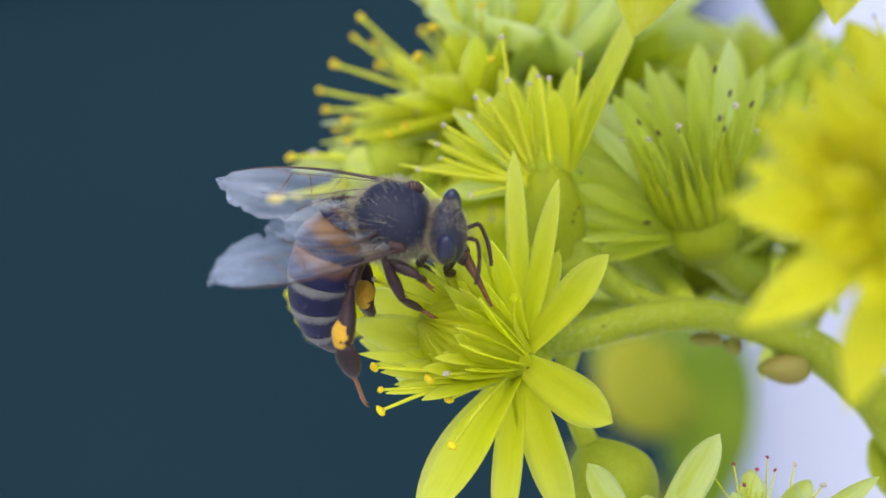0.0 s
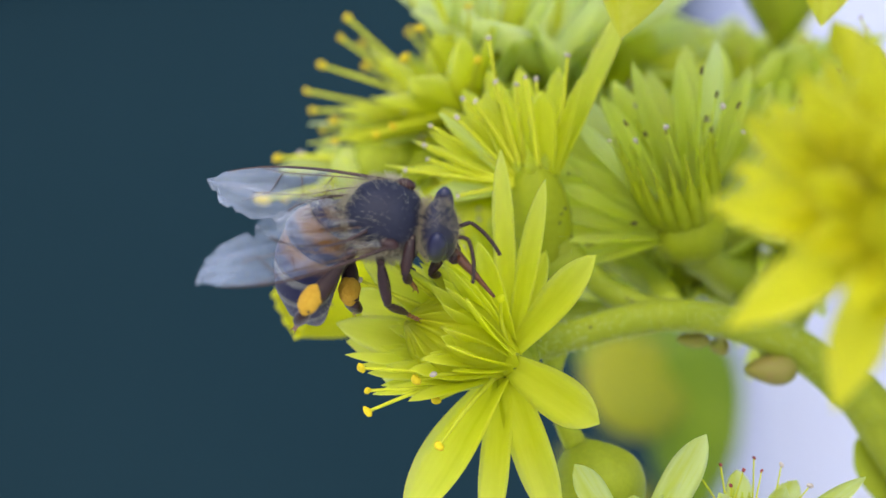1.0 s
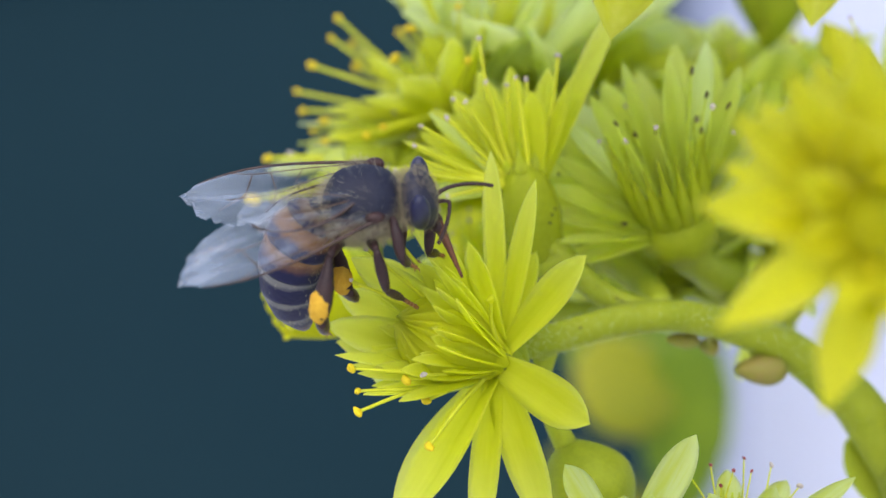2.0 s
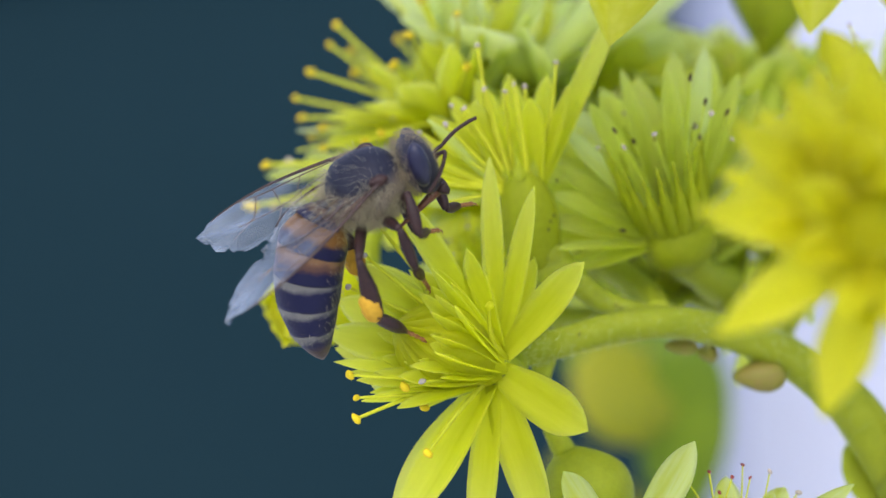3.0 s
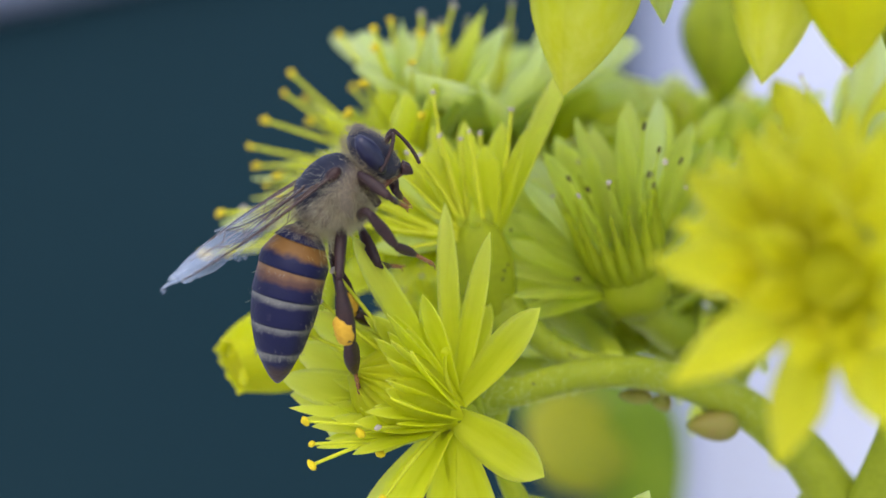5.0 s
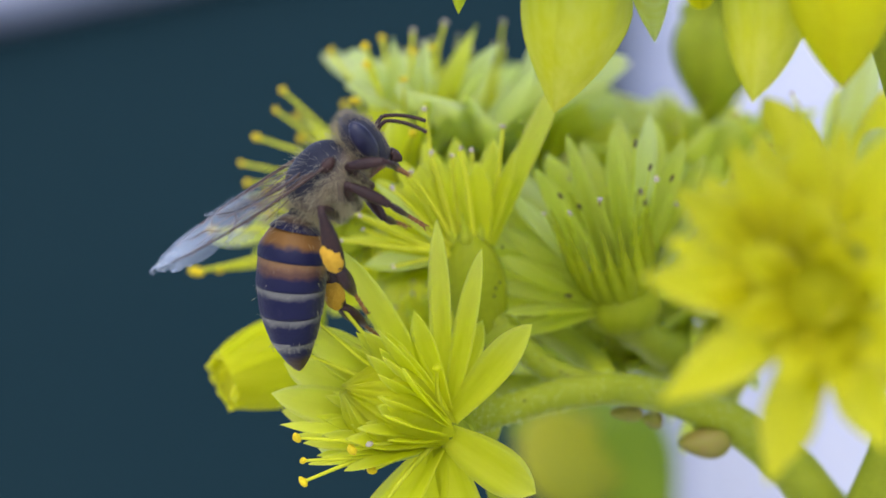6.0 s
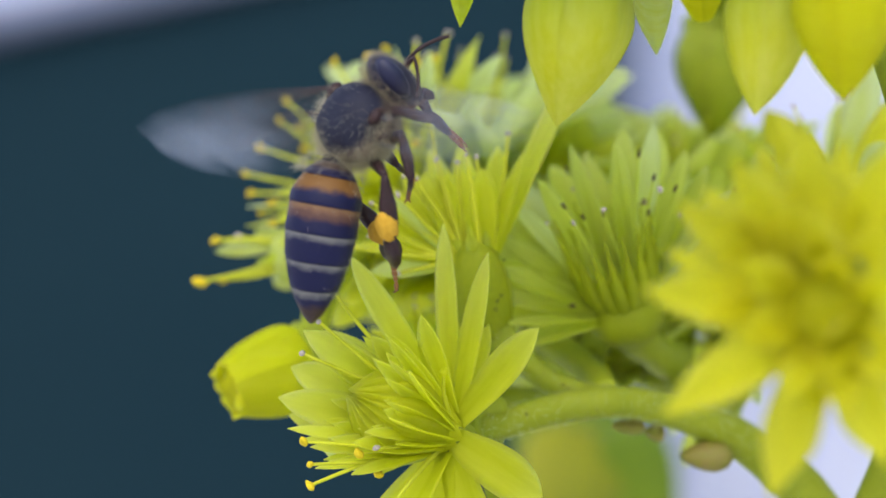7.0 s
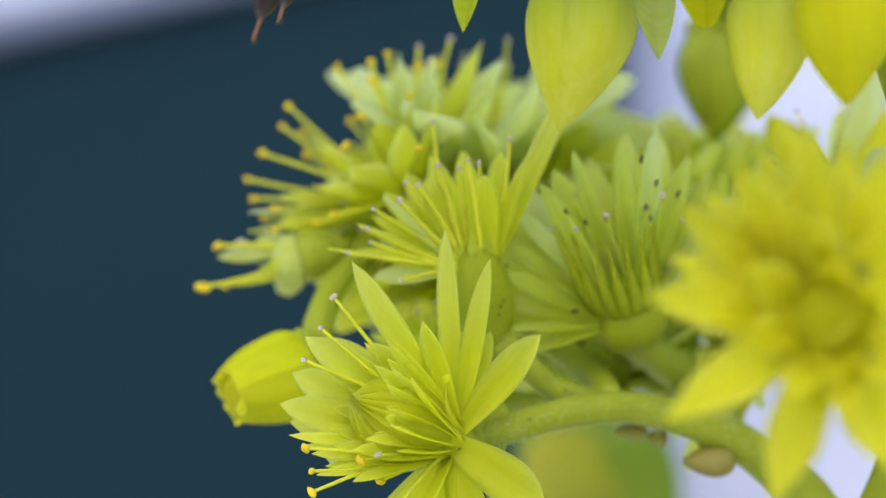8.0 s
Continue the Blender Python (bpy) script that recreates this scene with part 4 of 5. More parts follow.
def abd_r(s):
    """The abdomen's half-width at s mm behind the waist."""
    t = s / ABD_LEN
    front = min(1.0, (t + 0.02) / 0.22) ** 0.42
    return 1.82 * front * (1.0 if t < 0.4 else max(0.0, 1 - ((t - 0.4) / 0.602) ** 1.75) ** 0.72)


def build_bee():
    bee = new("honey_bee")
    tagged(bee, "brown fuzzy honey bee with striped abdomen and orange pollen loads", "bee")
    # thorax
    bm = bmesh.new()
    ball(bm, (0, 0, 0), (2.05, 1.95, 1.85), None, 18, 24)
    for v in bm.verts:
        if v.co.x < -0.9 and v.co.z > 0.6:
            v.co.z += 0.1
        if v.co.z > 1.2:
            v.co.z = 1.2 + (v.co.z - 1.2) * 0.85
        v.co += Vector(noise.noise_vector(v.co * 0.9)) * 0.05
    thorax = part("thorax", bm, THORAX_COAT, bee, "dark thorax with buff hair")
    fuzz("hair", thorax, (0, 0, 0), (2.0, 1.9, 1.82), 26000, 0.62, FUZZ, 1,
         keep=lambda u, r: r.random() < max((0.36 - u.z) / 0.36, (-u.x - 0.6) / 0.35, (u.x - 0.66) / 0.3, (abs(u.y) - 0.66) / 0.3, 0.035) * min(0.8, max(0.1, 0.44 + 0.7 * noise.noise(u * 2.6))))
    fuzz("hair", thorax, (0, 0, 0), (1.95, 1.85, 1.72), 500, 0.2, FUZZ_DARK, 2, keep=lambda u, r: u.z > 0.15)
    for s in (1, -1):
        bm = bmesh.new()
        ball(bm, (0.62, s * 1.62, 0.92), (0.5, 0.3, 0.34), pose(0, 0, 0, s * -35, 0, 0), 8, 10)
        part("tegula", bm, LEG_DARK, thorax, "dark brown wing base")
    # head
    bm = bmesh.new()
    ball(bm, (0.75, 0, -0.35), (0.95, 1.75, 1.65), None, 14, 20)
    for v in bm.verts:
        k = (v.co.z + 2.0) / 3.3
        v.co.y *= 0.55 + 0.45 * min(1, max(0, k) ** 0.6)
        if v.co.z < -1.1:
            v.co.x += 0.25 * (-1.1 - v.co.z)
    head = part("head", bm, THORAX, bee, "dark triangular head")
    for s in (1, -1):
        bm = bmesh.new()
        ball(bm, (0.80, s * 1.34, 0.0), (0.52, 0.48, 1.2), pose(0, 0, 0, s * -8, 8, s * 12), 12, 14)
        part("compound_eye", bm, EYE_DARK, head, "glossy dark compound eye")
        bm = bmesh.new()
        tube(bm, ((1.35, s * 0.35, -1.75), (1.5, s * 0.3, -2.05), (1.55, s * 0.12, -2.3)), (0.3, 0.26, 0.1), 8, 6)
        part("mandible", bm, LEG_DARK, head)
    fuzz("hair", head, (0.7, 0, -0.2), (0.95, 1.6, 1.6), 3400, 0.4, FUZZ_HEAD, 3, keep=lambda u, r: (abs(u.y) < 0.5 and u.x > 0) or u.x < -0.3 or (u.z > 0.62 and abs(u.y) < 0.6 and r.random() < 0.4), lean=(0.1, 0, 0.2))
    antennae = []
    for s in (1, -1):
        bm = bmesh.new()
        tube(bm, ((1.6, s * 0.3, -0.3), (1.95, s * 0.42, -0.18), ELBOW[s]), (0.12, 0.11, 0.1), 8, 8)
        part("antenna_scape", bm, LEG_DARK, head)
        bm = bmesh.new()
        tube(bm, [(0.19 * k, 0, -0.005 * k * k) for k in range(12)], [0.08] + [0.085, 0.115] * 14 + [0.07], 8, 60)
        antennae.append(part("antenna", bm, LEG_DARK, head))
    bm = bmesh.new()
    tube(bm, ((0, 0, 0), (1.2, 0, 0.02), (3.0, 0, 0)), (0.3, 0.24, 0.15, 0.07), 10, 12)
    tube(bm, ((0.3, 0.14, 0), (1.4, 0.16, 0.05), (2.5, 0.05, 0)), (0.2, 0.16, 0.05), 8, 10)
    tube(bm, ((0.3, -0.14, 0), (1.4, -0.16, 0.05), (2.5, -0.05, 0)), (0.2, 0.16, 0.05), 8, 10)
    tongue = part("proboscis", bm, TONGUE, head, "chestnut proboscis")
    # abdomen: overlapping rings
    bm = bmesh.new()
    tube(bm, ((0.35, 0, 0), (-0.5, 0, 0)), (0.45, 0.8), 12, 4)
    abdomen = part("abdomen", bm, THORAX, bee)
    orange, dark, felt = (0.195, 0.092, 0.022), (0.009, 0.010, 0.046), (0.17, 0.165, 0.16)
    rings = [(0.0, 0.75, (0.09, 0.06, 0.045), dark, (0.16, 0.13, 0.10)), (0.55, 2.15, orange, dark, orange), (1.95, 3.5, (0.1, 0.05, 0.04), dark, (0.22, 0.12, 0.06)),
             (3.25, 4.85, dark, dark, felt), (4.6, 6.2, dark, dark, felt), (5.95, 7.9, dark, (0.05, 0.03, 0.025), felt)]
    segments = []
    for k, (a, b, base, edge, pale) in enumerate(rings):
        bm = bmesh.new()
        rows = []
        for i in range(11):
            s = a + (b - a) * i / 10
            r = abd_r(min(s, ABD_LEN - 0.02)) + 0.05 * (i / 10) ** 2 - 0.02 * (i == 10)
            rows.append([Vector((-s, r * math.cos(q) * 0.97, r * math.sin(q) * 0.94)) for q in (math.tau * n / 28 for n in range(28))])
        last = rows[-1]
        c = sum(last, Vector()) / 28
        rows.append([c + (p - c) * 0.9 for p in last])
        sheet(bm, rows, True, True)
        ring = part("abdomen_ring", bm, banded("bee_ring", base, edge, pale, -a - (0.22 if k else 0.0), -b), abdomen)
        mid = (a + b) / 2
        coat = fuzz("hair", abdomen, (-mid, 0, 0), ((b - a) * 0.7, abd_r(mid) * 0.98, abd_r(mid) * 0.94), (900 if k < 4 else 500 if k < 5 else 0), (0.34 if k < 4 else 0.2), FUZZ, 40 + k,
                    keep=lambda u, r: u.z < -0.2 or r.random() < 0.05, lean=(-1.5, 0, 0))
        segments.append((ring, a, k))
        segments.append((coat, a, k))
        if k >= 2:
            r = abd_r(a + 0.12)
            segments.append((fuzz("hair_band", abdomen, (-a - 0.22, 0, 0), (0.22, r * 0.97, r * 0.93), 420, 0.3, FELT, 10 + k, lean=(-1.6, 0, 0)), a, k))
    fuzz("hair", abdomen, (-0.45, 0, 0), (0.9, 1.6, 1.5), 1500, 0.6, FUZZ, 5, keep=lambda u, r: u.x > -0.1, lean=(-0.9, 0, 0))
    wings = {}
    for s in (1, -1):
        w = wing("forewing", 10.2, 2.95, bee, s * -1 * 1.0, 20 + s)
        h = wing("hindwing", 6.4, 2.2, bee, s * -1 * 1.0, 30 + s, True)
        wings[s] = (w, h, shift((0.1, s * 1.35, -0.12), pose(0, 0, 0, 0, 0, s * 7)))
    # legs: femur part, with tibia and tarsus on it
    legs = {}
    sizes = {"hind": (2.7, 3.1, 4.3), "mid": (2.4, 2.3, 3.6), "fore": (2.2, 2.0, 2.9)}
    for pair, (fl, tl, sl) in sizes.items():
        for s in (1, -1):
            bm = bmesh.new()
            tube(bm, ((-0.5, 0, 0), (0.1, 0, 0), (fl * 0.5, 0, 0.05), (fl, 0, 0)), (0.3, 0.24, 0.31, 0.28, 0.18), 9, 12)
            fem = part("leg", bm, LEG_DARK, bee, "dark brown jointed leg")
            bm = bmesh.new()
            if pair == "hind":
                tube(bm, ((0, 0, 0), (tl * 0.5, 0, 0), (tl, 0, 0)), (0.17, 0.3, 0.45, 0.46, 0.34), 9, 10)
            else:
                tube(bm, ((0, 0, 0), (tl * 0.5, 0, 0.03), (tl, 0, 0)), (0.17, 0.27, 0.31, 0.28, 0.19), 9, 10)
            tib = part("tibia", bm, LEG_DARK, fem)
            bm = bmesh.new()
            bl = sl * 0.5
            big = 0.6 if pair == "hind" else 0.28
            tube(bm, ((0, 0, 0), (bl * 0.5, 0, 0), (bl, 0, 0)), (big * 0.6, big * 0.95, big, big * 0.85, big * 0.45), 10, 10)
            for v in bm.verts:
                v.co.y *= 0.6
            x = bl
            for k in range(4):
                ll = sl * 0.5 * (0.2 if k < 3 else 0.34)
                tube(bm, ((x, 0, 0), (x + ll, 0, -0.02 * k)), (0.07, 0.13, 0.09), 7, 4, mi=1)
                x += ll
            for c in (1, -1):
                tube(bm, ((x - 0.05, 0, -0.06), (x + 0.12, c * 0.10, -0.08), (x + 0.2, c * 0.14, -0.22)), (0.05, 0.04, 0.015), 5, 5, mi=1)
            tar = part("tarsus", bm, [LEG_DARK, LEG_PALE], fem)
            if pair == "hind":
                bm = bmesh.new()
                ball(bm, (tl * 0.80, s * 0.14, 0.02), (0.8, 0.54, 0.58), None, 12, 14)
                for v in bm.verts:
                    v.co += Vector(noise.noise_vector(v.co * 2.2)) * 0.12
                pol = part("pollen_load", bm, POLLEN, fem, "orange pollen load")
            else:
                pol = None
            legs[pair, s] = (fem, tib, tar, pol, fl, tl, sl)
    return bee, head, abdomen, segments, wings, legs, antennae, tongue


bee, bee_head, bee_abdomen, bee_segments, bee_wings, bee_legs, bee_antennae, bee_tongue = build_bee()


# ---- what moves ----
def turned(angle, toward, roll):
    """A turn from image-plane-like angles: X by angle and toward; Z rolls from the upper side to the viewer's side."""
    a = radians(angle)
    x = aim(angle, toward)
    n = Vector((-math.sin(a), 0, math.cos(a)))
    c = x.cross(n)
    z = n * math.cos(radians(roll)) + c * math.sin(radians(roll))
    return frame_of(x, z)


def between(rows, t):
    """The row values at time t, straight between the given rows."""
    rows = [rows[0]] + list(rows) + [(99.0, *rows[-1][1:])]
    for a, b in zip(rows, rows[1:]):
        if t <= b[0]:
            k = (t - a[0]) / max(1e-6, b[0] - a[0])
            k = k * k * (3 - 2 * k) * 0.5 + k * 0.5
            return tuple(Vector(p).lerp(Vector(q), k) if isinstance(p, (tuple, Vector)) else p + (q - p) * k for p, q in zip(a[1:], b[1:]))
    return rows[-1][1:]


# rows of walk for the bee: seconds, place of the thorax, body angle, toward, roll
BODY = [
    (0.0, (-2.43, -4.00, 1.36), -14, 4, 68), (0.5, (-2.27, -4.00, 1.33), -14, 4, 68), (1.0, (-2.21, -4.00, 1.53), -14, 4, 68), (1.5, (-2.68, -4.00, 1.49), -14, 4, 66),
    (2.2, (-2.79, -4.00, 2.61), 8, 2, 52), (2.8, (-2.74, -4.00, 3.62), 22, 0, 36), (3.0, (-2.57, -4.00, 3.51), 24, 0, 34), (3.5, (-3.43, -3.00, 4.16), 48, 0, 14), (4.0, (-2.93, -3.00, 5.03), 49, 0, 12),
    (4.5, (-2.21, -3.00, 5.14), 48, 2, 12), (5.0, (-1.95, -3.00, 5.64), 45, 4, 14), (5.8, (-1.94, -3.00, 6.69), 48, 4, 20), (6.3, (-1.90, -3.00, 7.88), 48, 4, 25), (6.5, (-1.79, -3.00, 7.74), 52, 4, 28),
    (6.7, (-1.10, -4.00, 8.79), 58, 0, 52), (7.0, (-0.44, -5.00, 10.38), 54, 0, 50), (7.2, (-2.04, -6.00, 11.40), 38, 0, 34), (7.5, (-4.08, -7.00, 13.04), 28, 0, 32), (7.7, (-5.28, -7.00, 15.44), 8, 0, 2), (8.0, (-2.23, -7.00, 20.94), 12, 0, 0)]
# seconds, forward angle of the abdomen at the waist, toward, roll, and how far it curls under
ABDOMEN = [
    (0.0, 54, 5, 40, 60), (0.5, 48, 13, 42, 60), (1.0, 44, 20, 44, 60), (1.5, 44, 30, 42, 60), (2.2, 52, 20, 36, 52), (2.8, 61, 8, 30, 44), (3.0, 64, 8, 28, 44), (3.5, 74, 4, 28, 30), (4.0, 71, 0, 30, 25), (4.5, 72, 0, 34, 20),
    (5.0, 70, 4, 36, 20), (5.8, 76, 6, 40, 24), (6.3, 82, 8, 44, 28), (6.5, 85, 8, 46, 28), (6.7, 88, 4, 58, 18), (7.0, 79, 2, 62, 12), (7.2, 54, 0, 40, 20), (7.5, 34, 16, 24, 12), (7.7, 16, 0, 4, 8), (8.0, 16, 0, 0, 8)]
HEAD = [
    (0.0, -2, 6, 50), (1.0, -4, 6, 50), (1.5, -6, 6, 50), (2.8, 28, 0, 24), (3.0, 24, 0, 20), (3.5, 42, 0, 8), (4.0, 44, 2, 10), (4.5, 48, 2, 10), (5.0, 42, 8, 14), (6.3, 40, 4, 20), (6.5, 42, 4, 20),
    (7.0, 46, 2, 12), (7.2, 28, 2, 12), (7.5, 30, 4, 10), (7.7, 2, 0, 2), (8.0, 10, 0, 0)]
# wings: seconds, span angle, toward, roll
WING_FAR = [(0.0, 175, -8, 112), (1.0, 176, -8, 112), (1.5, 176, -10, 112), (2.2, 190, -8, 100), (3.0, 205, -16, 118), (3.5, 211, -10, 130), (4.0, 216, -8, 150), (4.5, 217, -10, 150), (5.0, 215, -10, 150), (6.3, 216, -6, 145), (6.4, 222, -4, 146), (6.5, 226, 0, 152), (6.6, 226, -12, 142)]
WING_NEAR = [(0.0, 193.5, 30, 110), (1.0, 194, 27, 110), (1.5, 195, 28, 110), (2.2, 204, 8, 90), (3.0, 225, 12, 138), (3.5, 222, 16, 148), (4.0, 217, 12, 150), (4.5, 218, 12, 150), (5.0, 216, 6, 150), (6.3, 213, 10, 148), (6.4, 209, 35, 130), (6.5, 203, 54, 112), (6.6, 200, 60, 112)]
# rows of walk for the legs: seconds, ankle, toe
LEGS = {
    ("hind", -1): [(0.0, (-4.91, -6.00, -5.26), (-3.88, -6.00, -7.78)), (0.3, (-5.07, -6.00, -4.05), (-5.56, -6.00, -4.46)), (0.5, (-5.45, -6.00, -4.39), (-5.67, -6.00, -6.56)), (0.8, (-5.86, -6.00, -3.30), (-6.67, -6.00, -4.11)), (1.0, (-5.99, -6.00, -2.97), (-6.75, -6.00, -3.94)), (1.5, (-5.96, -6.00, -3.55), (-6.78, -6.00, -4.09)), (3.0, (-2.00, -5.00, -2.93), (0.58, -5.00, -4.30)),
        (3.5, (-2.21, -4.00, -2.52), (0.47, -4.00, -4.31)), (4.0, (-1.69, -4.00, -2.07), (0.44, -4.00, -4.65)), (4.5, (-1.49, -4.00, -1.99), (0.08, -4.00, -4.98)), (5.0, (-1.16, -4.00, -1.74), (-0.61, -4.00, -4.70)), (6.3, (-1.26, -5.00, 3.67), (0.60, -4.00, 1.22)), (6.5, (-1.15, -5.00, 3.92), (0.72, -4.00, 1.49)),
        (7.0, (1.19, -6.00, 4.77), (1.55, -6.00, 2.20)), (7.2, (-0.41, -7.00, 5.22), (0.48, -7.00, 3.55)), (7.5, (-4.81, -8.00, 7.17), (-3.96, -8.00, 4.57)), (7.7, (-8.47, -8.00, 11.46), (-9.80, -8.00, 8.88)), (8.0, (-4.60, -8.00, 16.61), (-5.74, -8.00, 14.69))],
    ("mid", -1): [(0.0, (-1.99, -4.00, -2.46), (0.28, -2.00, -3.86)), (1.0, (-2.07, -4.00, -2.70), (0.20, -2.00, -3.88)), (1.5, (-2.21, -4.00, -2.79), (0.17, -2.00, -3.86)), (2.8, (-0.61, -5.00, -0.47), (0.77, -4.00, -1.86)), (3.0, (-0.16, -5.00, -0.55), (0.75, -4.00, -1.85)), (3.3, (0.84, -5.00, 1.96), (2.81, -3.00, 1.99)),
        (3.5, (1.70, -5.00, 3.59), (4.57, -2.00, 4.62)), (4.0, (1.26, -5.00, 2.60), (3.60, -3.00, 1.73)), (4.5, (1.18, -5.00, 2.68), (3.49, -3.00, 1.79)), (5.0, (1.10, -5.00, 2.93), (3.49, -3.00, 1.93)), (6.5, (1.26, -5.00, 6.96), (3.41, -3.00, 5.84)),
        (7.0, (2.15, -7.00, 7.46), (2.01, -6.00, 6.62)), (7.2, (1.15, -7.00, 8.12), (2.03, -6.00, 6.36)), (7.5, (-2.39, -8.00, 8.29), (-0.91, -7.00, 6.01)), (7.7, (-5.65, -8.00, 13.21), (-5.87, -8.00, 11.46)), (8.0, (-2.47, -8.00, 18.47), (-2.58, -8.00, 16.87))],
    ("fore", -1): [(0.0, (-1.20, -5.00, -1.29), (-0.39, -3.00, -2.21)), (1.0, (-1.23, -5.00, -1.25), (-0.45, -3.00, -2.16)), (1.5, (-1.31, -5.00, -1.34), (-0.56, -3.00, -2.26)), (2.8, (-0.06, -6.00, 1.03), (1.32, -4.00, 1.35)), (3.0, (0.03, -6.00, 1.08), (1.36, -4.00, 1.47)), (3.5, (-0.44, -5.00, 1.34), (1.23, -3.00, 1.48)),
        (4.0, (0.62, -6.00, 4.61), (0.85, -5.00, 3.97)), (4.5, (0.35, -6.00, 5.21), (0.71, -5.00, 3.89)), (5.0, (0.81, -6.00, 5.21), (1.99, -4.00, 4.76)), (6.5, (1.03, -6.00, 8.87), (2.60, -4.00, 8.27)), (7.0, (3.27, -7.00, 10.31), (4.99, -6.00, 8.95)), (7.2, (1.93, -8.00, 10.90), (3.08, -7.00, 10.05)),
        (7.5, (-1.54, -8.00, 11.88), (-1.17, -8.00, 10.55)), (7.7, (-2.68, -8.00, 13.66), (-2.68, -8.00, 12.41)), (8.0, (0.98, -8.00, 19.00), (1.25, -8.00, 17.67))],
    ("hind", 1): [(0.0, (-3.81, -1.00, -2.82), (-4.14, 0.00, -3.48)), (1.0, (-3.90, -1.00, -2.63), (-3.99, 0.00, -3.43)), (1.5, (-4.04, -1.00, -2.59), (-3.88, 0.00, -3.36)), (3.0, (-2.90, 0.00, -0.72), (-1.20, 2.00, -1.90)), (3.5, (-2.53, 0.00, -0.89), (-1.11, 2.00, -1.79)), (4.5, (-1.15, 0.60, -0.62), (0.70, 1.00, -1.45)), (5.0, (-0.95, 0.60, -0.40), (1.22, 1.00, -1.39)),
        (6.5, (-1.32, 0.00, 1.47), (1.45, 1.00, -1.13)), (7.0, (1.18, -2.00, 4.82), (1.48, -1.00, 2.73)), (7.2, (-2.44, -3.00, 5.23), (-2.38, -3.00, 2.72)), (7.5, (-3.86, -5.00, 8.27), (-3.45, -5.00, 6.41)), (7.7, (-7.42, -5.00, 11.48), (-8.32, -5.00, 9.51)), (8.0, (-3.92, -5.00, 17.39), (-4.57, -5.00, 16.29))],
    ("mid", 1): [(0.0, (-1.26, 0.00, -0.83), (0.17, 1.00, -1.71)), (1.5, (-1.44, 0.00, -0.89), (0.00, 1.00, -1.77)), (3.0, (-0.17, 0.00, 1.29), (1.13, 1.00, 1.54)), (3.5, (-0.23, 0.00, 1.35), (1.22, 1.00, 1.48)), (4.0, (0.03, 0.00, 1.29), (1.42, 1.00, 1.51)), (4.5, (0.09, 0.00, 1.26), (1.54, 1.00, 1.45)), (5.0, (0.29, 0.00, 2.07), (1.74, 1.00, 2.09)),
        (6.5, (1.32, 0.00, 6.72), (2.78, 1.00, 6.35)), (7.0, (1.47, -2.00, 8.63), (2.45, -2.00, 8.06)), (7.2, (0.92, -3.00, 9.56), (2.31, -3.00, 6.77)), (7.5, (-2.35, -5.00, 10.73), (-1.26, -5.00, 8.82)), (7.7, (-4.35, -5.00, 13.67), (-3.66, -5.00, 12.30)), (8.0, (-1.18, -5.00, 19.30), (-0.90, -5.00, 17.66))],
    ("fore", 1): [(0.0, (0.17, -1.00, -1.11), (1.32, 0.00, -1.70)), (1.5, (0.00, -1.00, -1.17), (1.15, 0.00, -1.75)), (3.0, (1.38, -2.00, 2.40), (3.13, 0.00, 2.87)), (3.5, (0.34, -2.00, 3.64), (-0.09, 0.00, 2.85)), (4.5, (1.07, -2.00, 5.92), (2.07, 0.00, 6.84)), (5.0, (1.13, -2.00, 5.70), (2.07, 0.00, 5.09)),
        (6.5, (1.58, -2.00, 8.85), (2.70, 0.00, 8.65)), (7.0, (3.13, -3.00, 11.06), (4.94, -3.00, 9.80)), (7.2, (1.87, -4.00, 11.54), (3.06, -4.00, 10.71)), (7.5, (-1.26, -5.00, 12.10), (-1.26, -5.00, 11.01)), (7.7, (-2.54, -5.00, 14.22), (-2.43, -5.00, 13.12)), (8.0, (1.29, -5.00, 19.58), (1.42, -5.00, 18.21))],
}
# antennae: seconds, angle, toward (far one, near one), and the proboscis: angle, toward
FEELER_FAR = [(0.0, -58, 0), (0.5, -50, 0), (1.0, -32, 0), (1.5, 8, 0), (2.8, 35, 0), (3.0, 55, 0), (3.5, 68, 0), (4.0, 66, 0), (4.5, 40, 0), (5.0, -35, 0), (6.3, 20, 0), (6.5, 72, 0), (7.0, 44, 0), (7.2, 50, 0), (7.5, 50, 0), (8.0, 30, 0)]
FEELER_NEAR = [(0.0, -76, 10), (1.0, -68, 10), (1.5, -86, 10), (3.0, -95, 10), (3.5, -85, 15), (4.0, -100, 15), (4.5, -110, 15), (5.0, -92, 20), (6.3, 20, 15), (6.5, -70, 20), (7.0, -70, 20), (7.5, -60, 10), (8.0, -60, 10)]
TONGUE_ROWS = [(0.0, -62, 8), (0.6, -60, 8), (1.0, -48, 8), (1.5, -38, 8), (2.3, -80, 4), (2.8, -125, 0), (3.0, -135, 0), (3.5, -135, 0), (5.0, -140, 0), (6.5, -140, 0), (7.0, -140, 0), (7.5, -150, 0), (8.0, -160, 0)]
HIPS = {"hind": (-1.0, 0.9, -1.45), "mid": (0.1, 0.95, -1.65), "fore": (1.2, 0.7, -1.45)}


def rigid(v, turn):
    return Matrix.Translation(Vector(v)) @ turn


def body_at(t):
    place, a, e, r = between(BODY, t)
    return rigid(mm(place), turned(a, e, r))


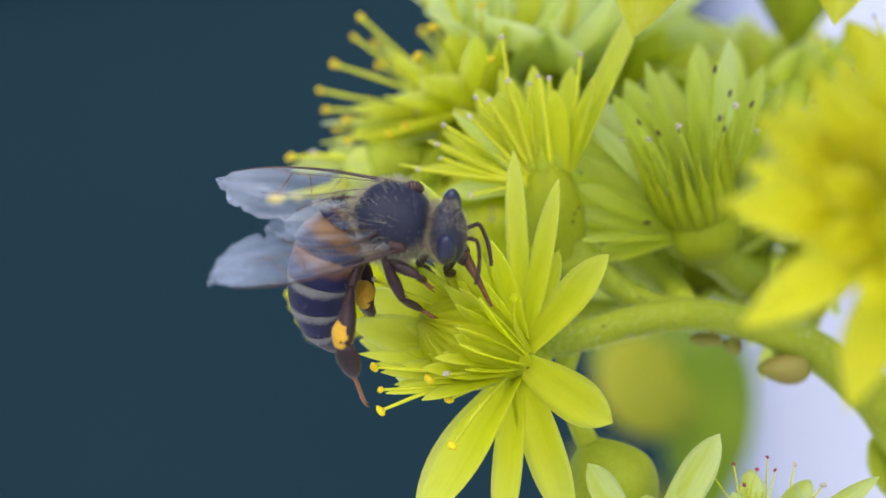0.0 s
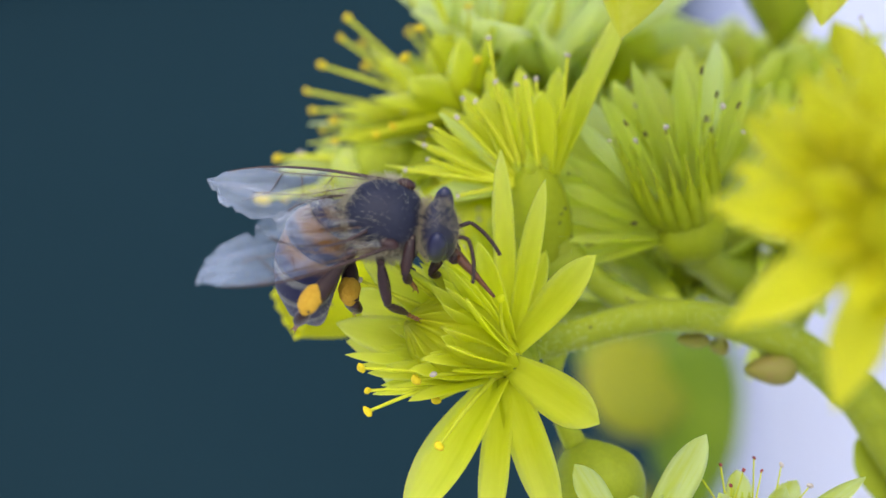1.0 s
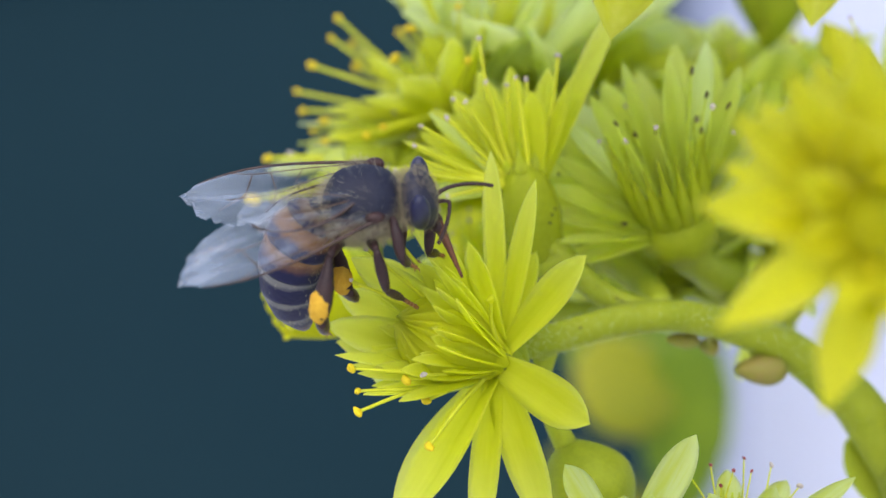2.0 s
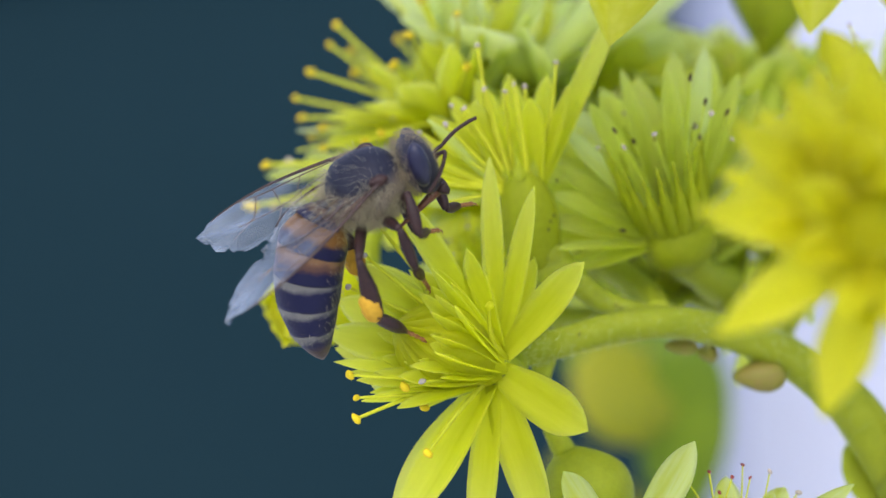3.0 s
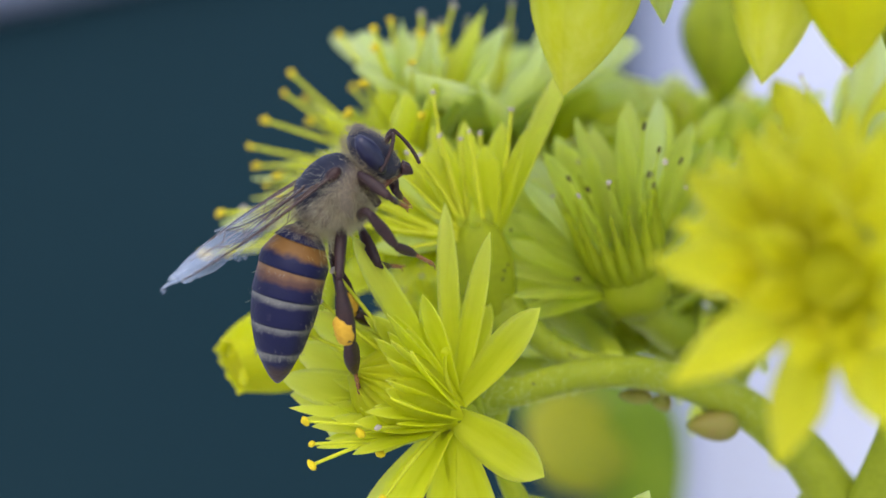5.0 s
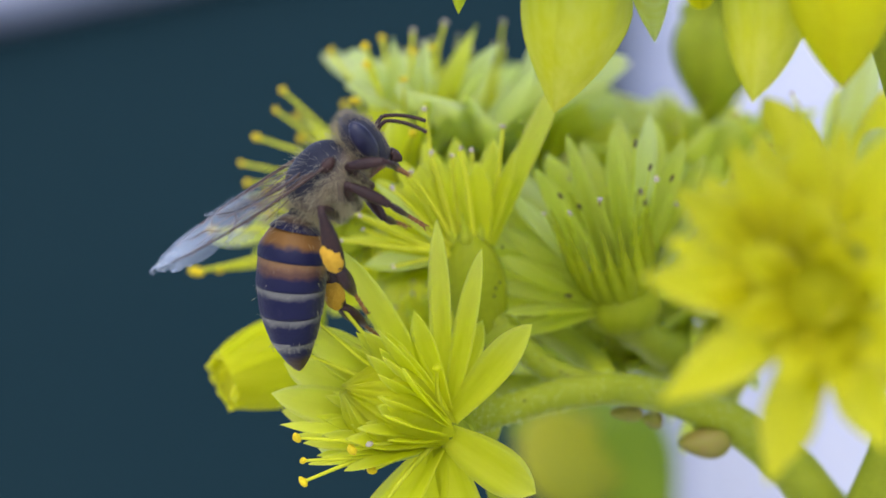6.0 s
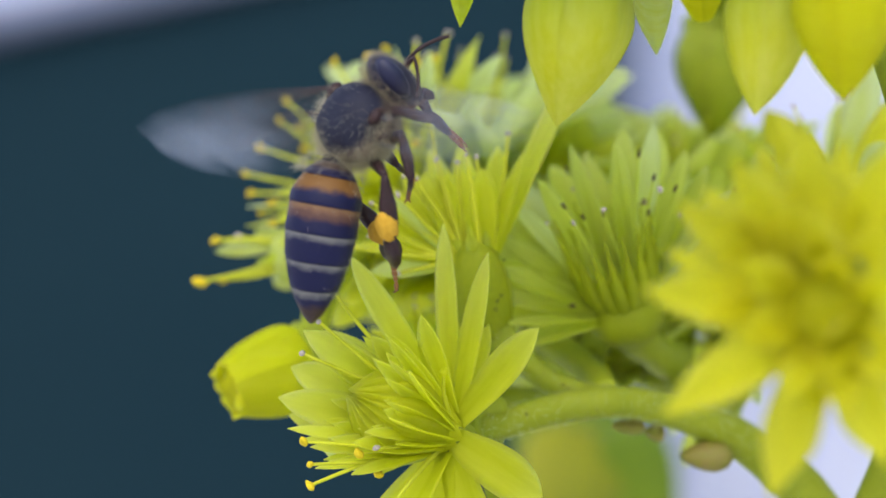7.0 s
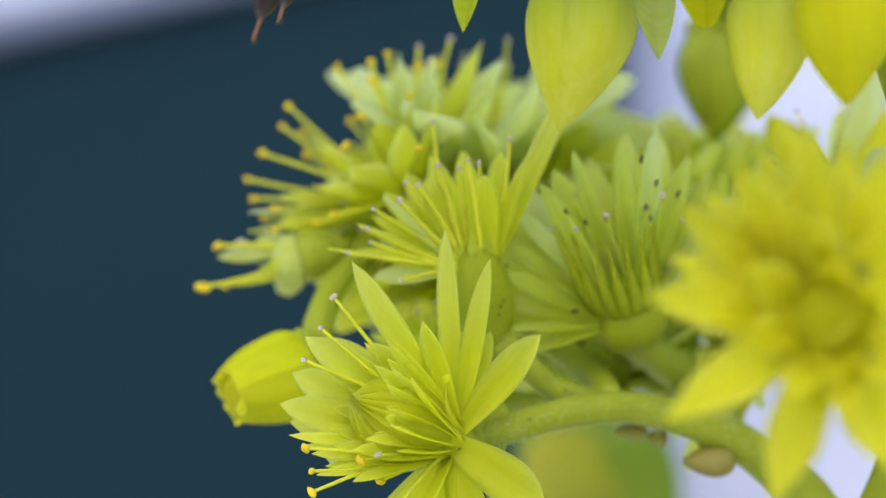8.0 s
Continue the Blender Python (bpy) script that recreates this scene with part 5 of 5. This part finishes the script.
def leg_poses(pair, s, body, t):
    """Femur in the bee's space; tibia, tarsus and pollen in the femur's space."""
    fem, tib, tar, pol, fl, tl, sl = bee_legs[pair, s]
    ankle, toe = between(LEGS[pair, s], t)
    inv = body.inverted()
    short = sl * sl - (toe - ankle).length_squared
    if short > 0:                       # a foot that shows short points away
        toe = toe + Vector((0, math.sqrt(short), 0))
    ankle, toe = inv @ mm(ankle) * 1000, inv @ mm(toe) * 1000
    h = HIPS[pair]
    hip = Vector((h[0], h[1] * s, h[2]))
    d = ankle - hip
    reach = min(max(d.length, abs(fl - tl) + 0.25), fl + tl - 0.06)
    d.normalize()
    ankle = hip + d * reach
    cosine = (fl * fl + reach * reach - tl * tl) / (2 * fl * reach)
    out = Vector((-0.25 if pair == "hind" else 0.25, s * 0.9, 0.75 if pair != "hind" else 0.35))
    out = (out - d * out.dot(d)).normalized()
    knee = hip + d * fl * cosine + out * fl * math.sqrt(max(0.0, 1 - cosine * cosine))
    f = rigid(hip * 0.001, frame_of(knee - hip, out))
    fi = f.inverted()
    ti = fi @ rigid(knee * 0.001, frame_of(ankle - knee, out))
    ta = fi @ rigid(ankle * 0.001, frame_of(toe - ankle, out))
    return f, ti, ta


def motions():
    times = [i * 0.1 for i in range(81)]
    walk(bee, [(t, body_at(t)) for t in times])

    def in_bee(t, turn, v):
        """A turn given in the world, as a pose in the bee's space at a joint."""
        return rigid(Vector(v) * 0.001, (body_at(t).to_3x3().inverted() @ turn.to_3x3()).to_4x4())

    def head_at(t):
        return in_bee(t, turned(*between(HEAD, t)), NECK)

    walk(bee_head, [(t, head_at(t)) for t in times])
    walk(bee_abdomen, [(t, in_bee(t, turned(*between(ABDOMEN, t)[:3]), WAIST)) for t in times])

    def curled(t, k):
        """Where ring number k lies when the abdomen curls under."""
        step, m = -radians(between(ABDOMEN, t)[3]) / 5, Matrix.Identity(4)
        starts = sorted({a for _, a, _ in bee_segments})
        for a in starts[1:k + 1]:
            p = Vector((-a * 0.001, 0, -0.0004))
            m = m @ Matrix.Translation(p) @ Matrix.Rotation(step, 4, "Y") @ Matrix.Translation(-p)
        return m

    for ob, a, k in bee_segments:
        if k:
            walk(ob, [(t, curled(t, k)) for t in times])
    for rows, ob, v in ((FEELER_FAR, bee_antennae[0], ELBOW[1]), (FEELER_NEAR, bee_antennae[1], ELBOW[-1]), (TONGUE_ROWS, bee_tongue, (1.45, 0, -1.85))):
        made = []
        for t in times:
            whole = (body_at(t) @ head_at(t)).to_3x3().inverted()
            a, e = between(rows, t)
            made.append((t, rigid(Vector(v) * 0.001, (whole @ turned(a, e, 0).to_3x3()).to_4x4())))
        walk(ob, made)
    for key, (fem, tib, tar, pol, fl, tl, sl) in bee_legs.items():
        made = [(t, leg_poses(*key, body_at(t), t)) for t in times]
        walk(fem, [(t, p[0]) for t, p in made])
        walk(tib, [(t, p[1]) for t, p in made])
        walk(tar, [(t, p[2]) for t, p in made])
        if pol:
            walk(pol, [(t, p[1]) for t, p in made])
    # wings: at rest, then beating from 6.6 s; keyed thirty times a second while they beat
    beat = (0.0, 0.9, 0.25, -0.25, -0.9)
    span = {1: [(6.6, (-0.72, 0.62, 0.2)), (7.0, (-0.7, 0.72, 0.1)), (7.5, (-0.78, 0.45, 0.45)), (8.0, (-0.6, 0.7, 0.4))],
            -1: [(6.6, (-0.4, -0.8, 0.4)), (7.0, (0.3, -0.86, 0.39)), (7.5, (-0.2, -0.9, 0.35)), (8.0, (-0.2, -0.9, 0.35))]}
    for s, rows, root in ((1, WING_FAR, (0.75, 1.6, 0.95)), (-1, WING_NEAR, (0.75, -1.6, 0.95))):
        made = [(t, in_bee(t, turned(*between(rows, t)), root)) for t in times if t < 6.65]
        for i in range(200, 241):
            t = i / 30
            k = beat[i % 5]
            out = Vector(between(span[s], t)[0]).normalized()
            up = (Vector((-0.35, 0, 0.9)) - out * out.dot(Vector((-0.35, 0, 0.9)))).normalized()
            phi = radians(58) * k
            sweep = frame_of(out * math.cos(phi) + up * math.sin(phi), up * math.cos(phi) - out * math.sin(phi))
            made.append((t, rigid(Vector(root) * 0.001, sweep)))
        fore, hind, joint = bee_wings[s]
        walk(fore, made)
        walk(hind, [(t, m @ joint) for t, m in made])
    # the bee's flower springs back as it leaves
    for ob, amount in ((f_main, 1.0), (f_up, 0.75), (f_bud, 0.6), (f_mid, 0.35), (f_back, 0.35), (f_left, 0.35)):
        base = ob.location.copy()
        walk(ob, [(t, Matrix.Translation(base + Vector((dx, 0, dz)) * 0.001 * amount)) for t, dx, dz in
                  ((0.0, 0, 0), (3.0, 0, 0), (4.5, 0.08, 0.03), (5.0, 0.08, 0.17), (6.5, 0.14, 0.25), (7.0, 0.34, 0.68), (7.5, 0.31, 0.52), (8.0, 0.29, 0.6))])


motions()
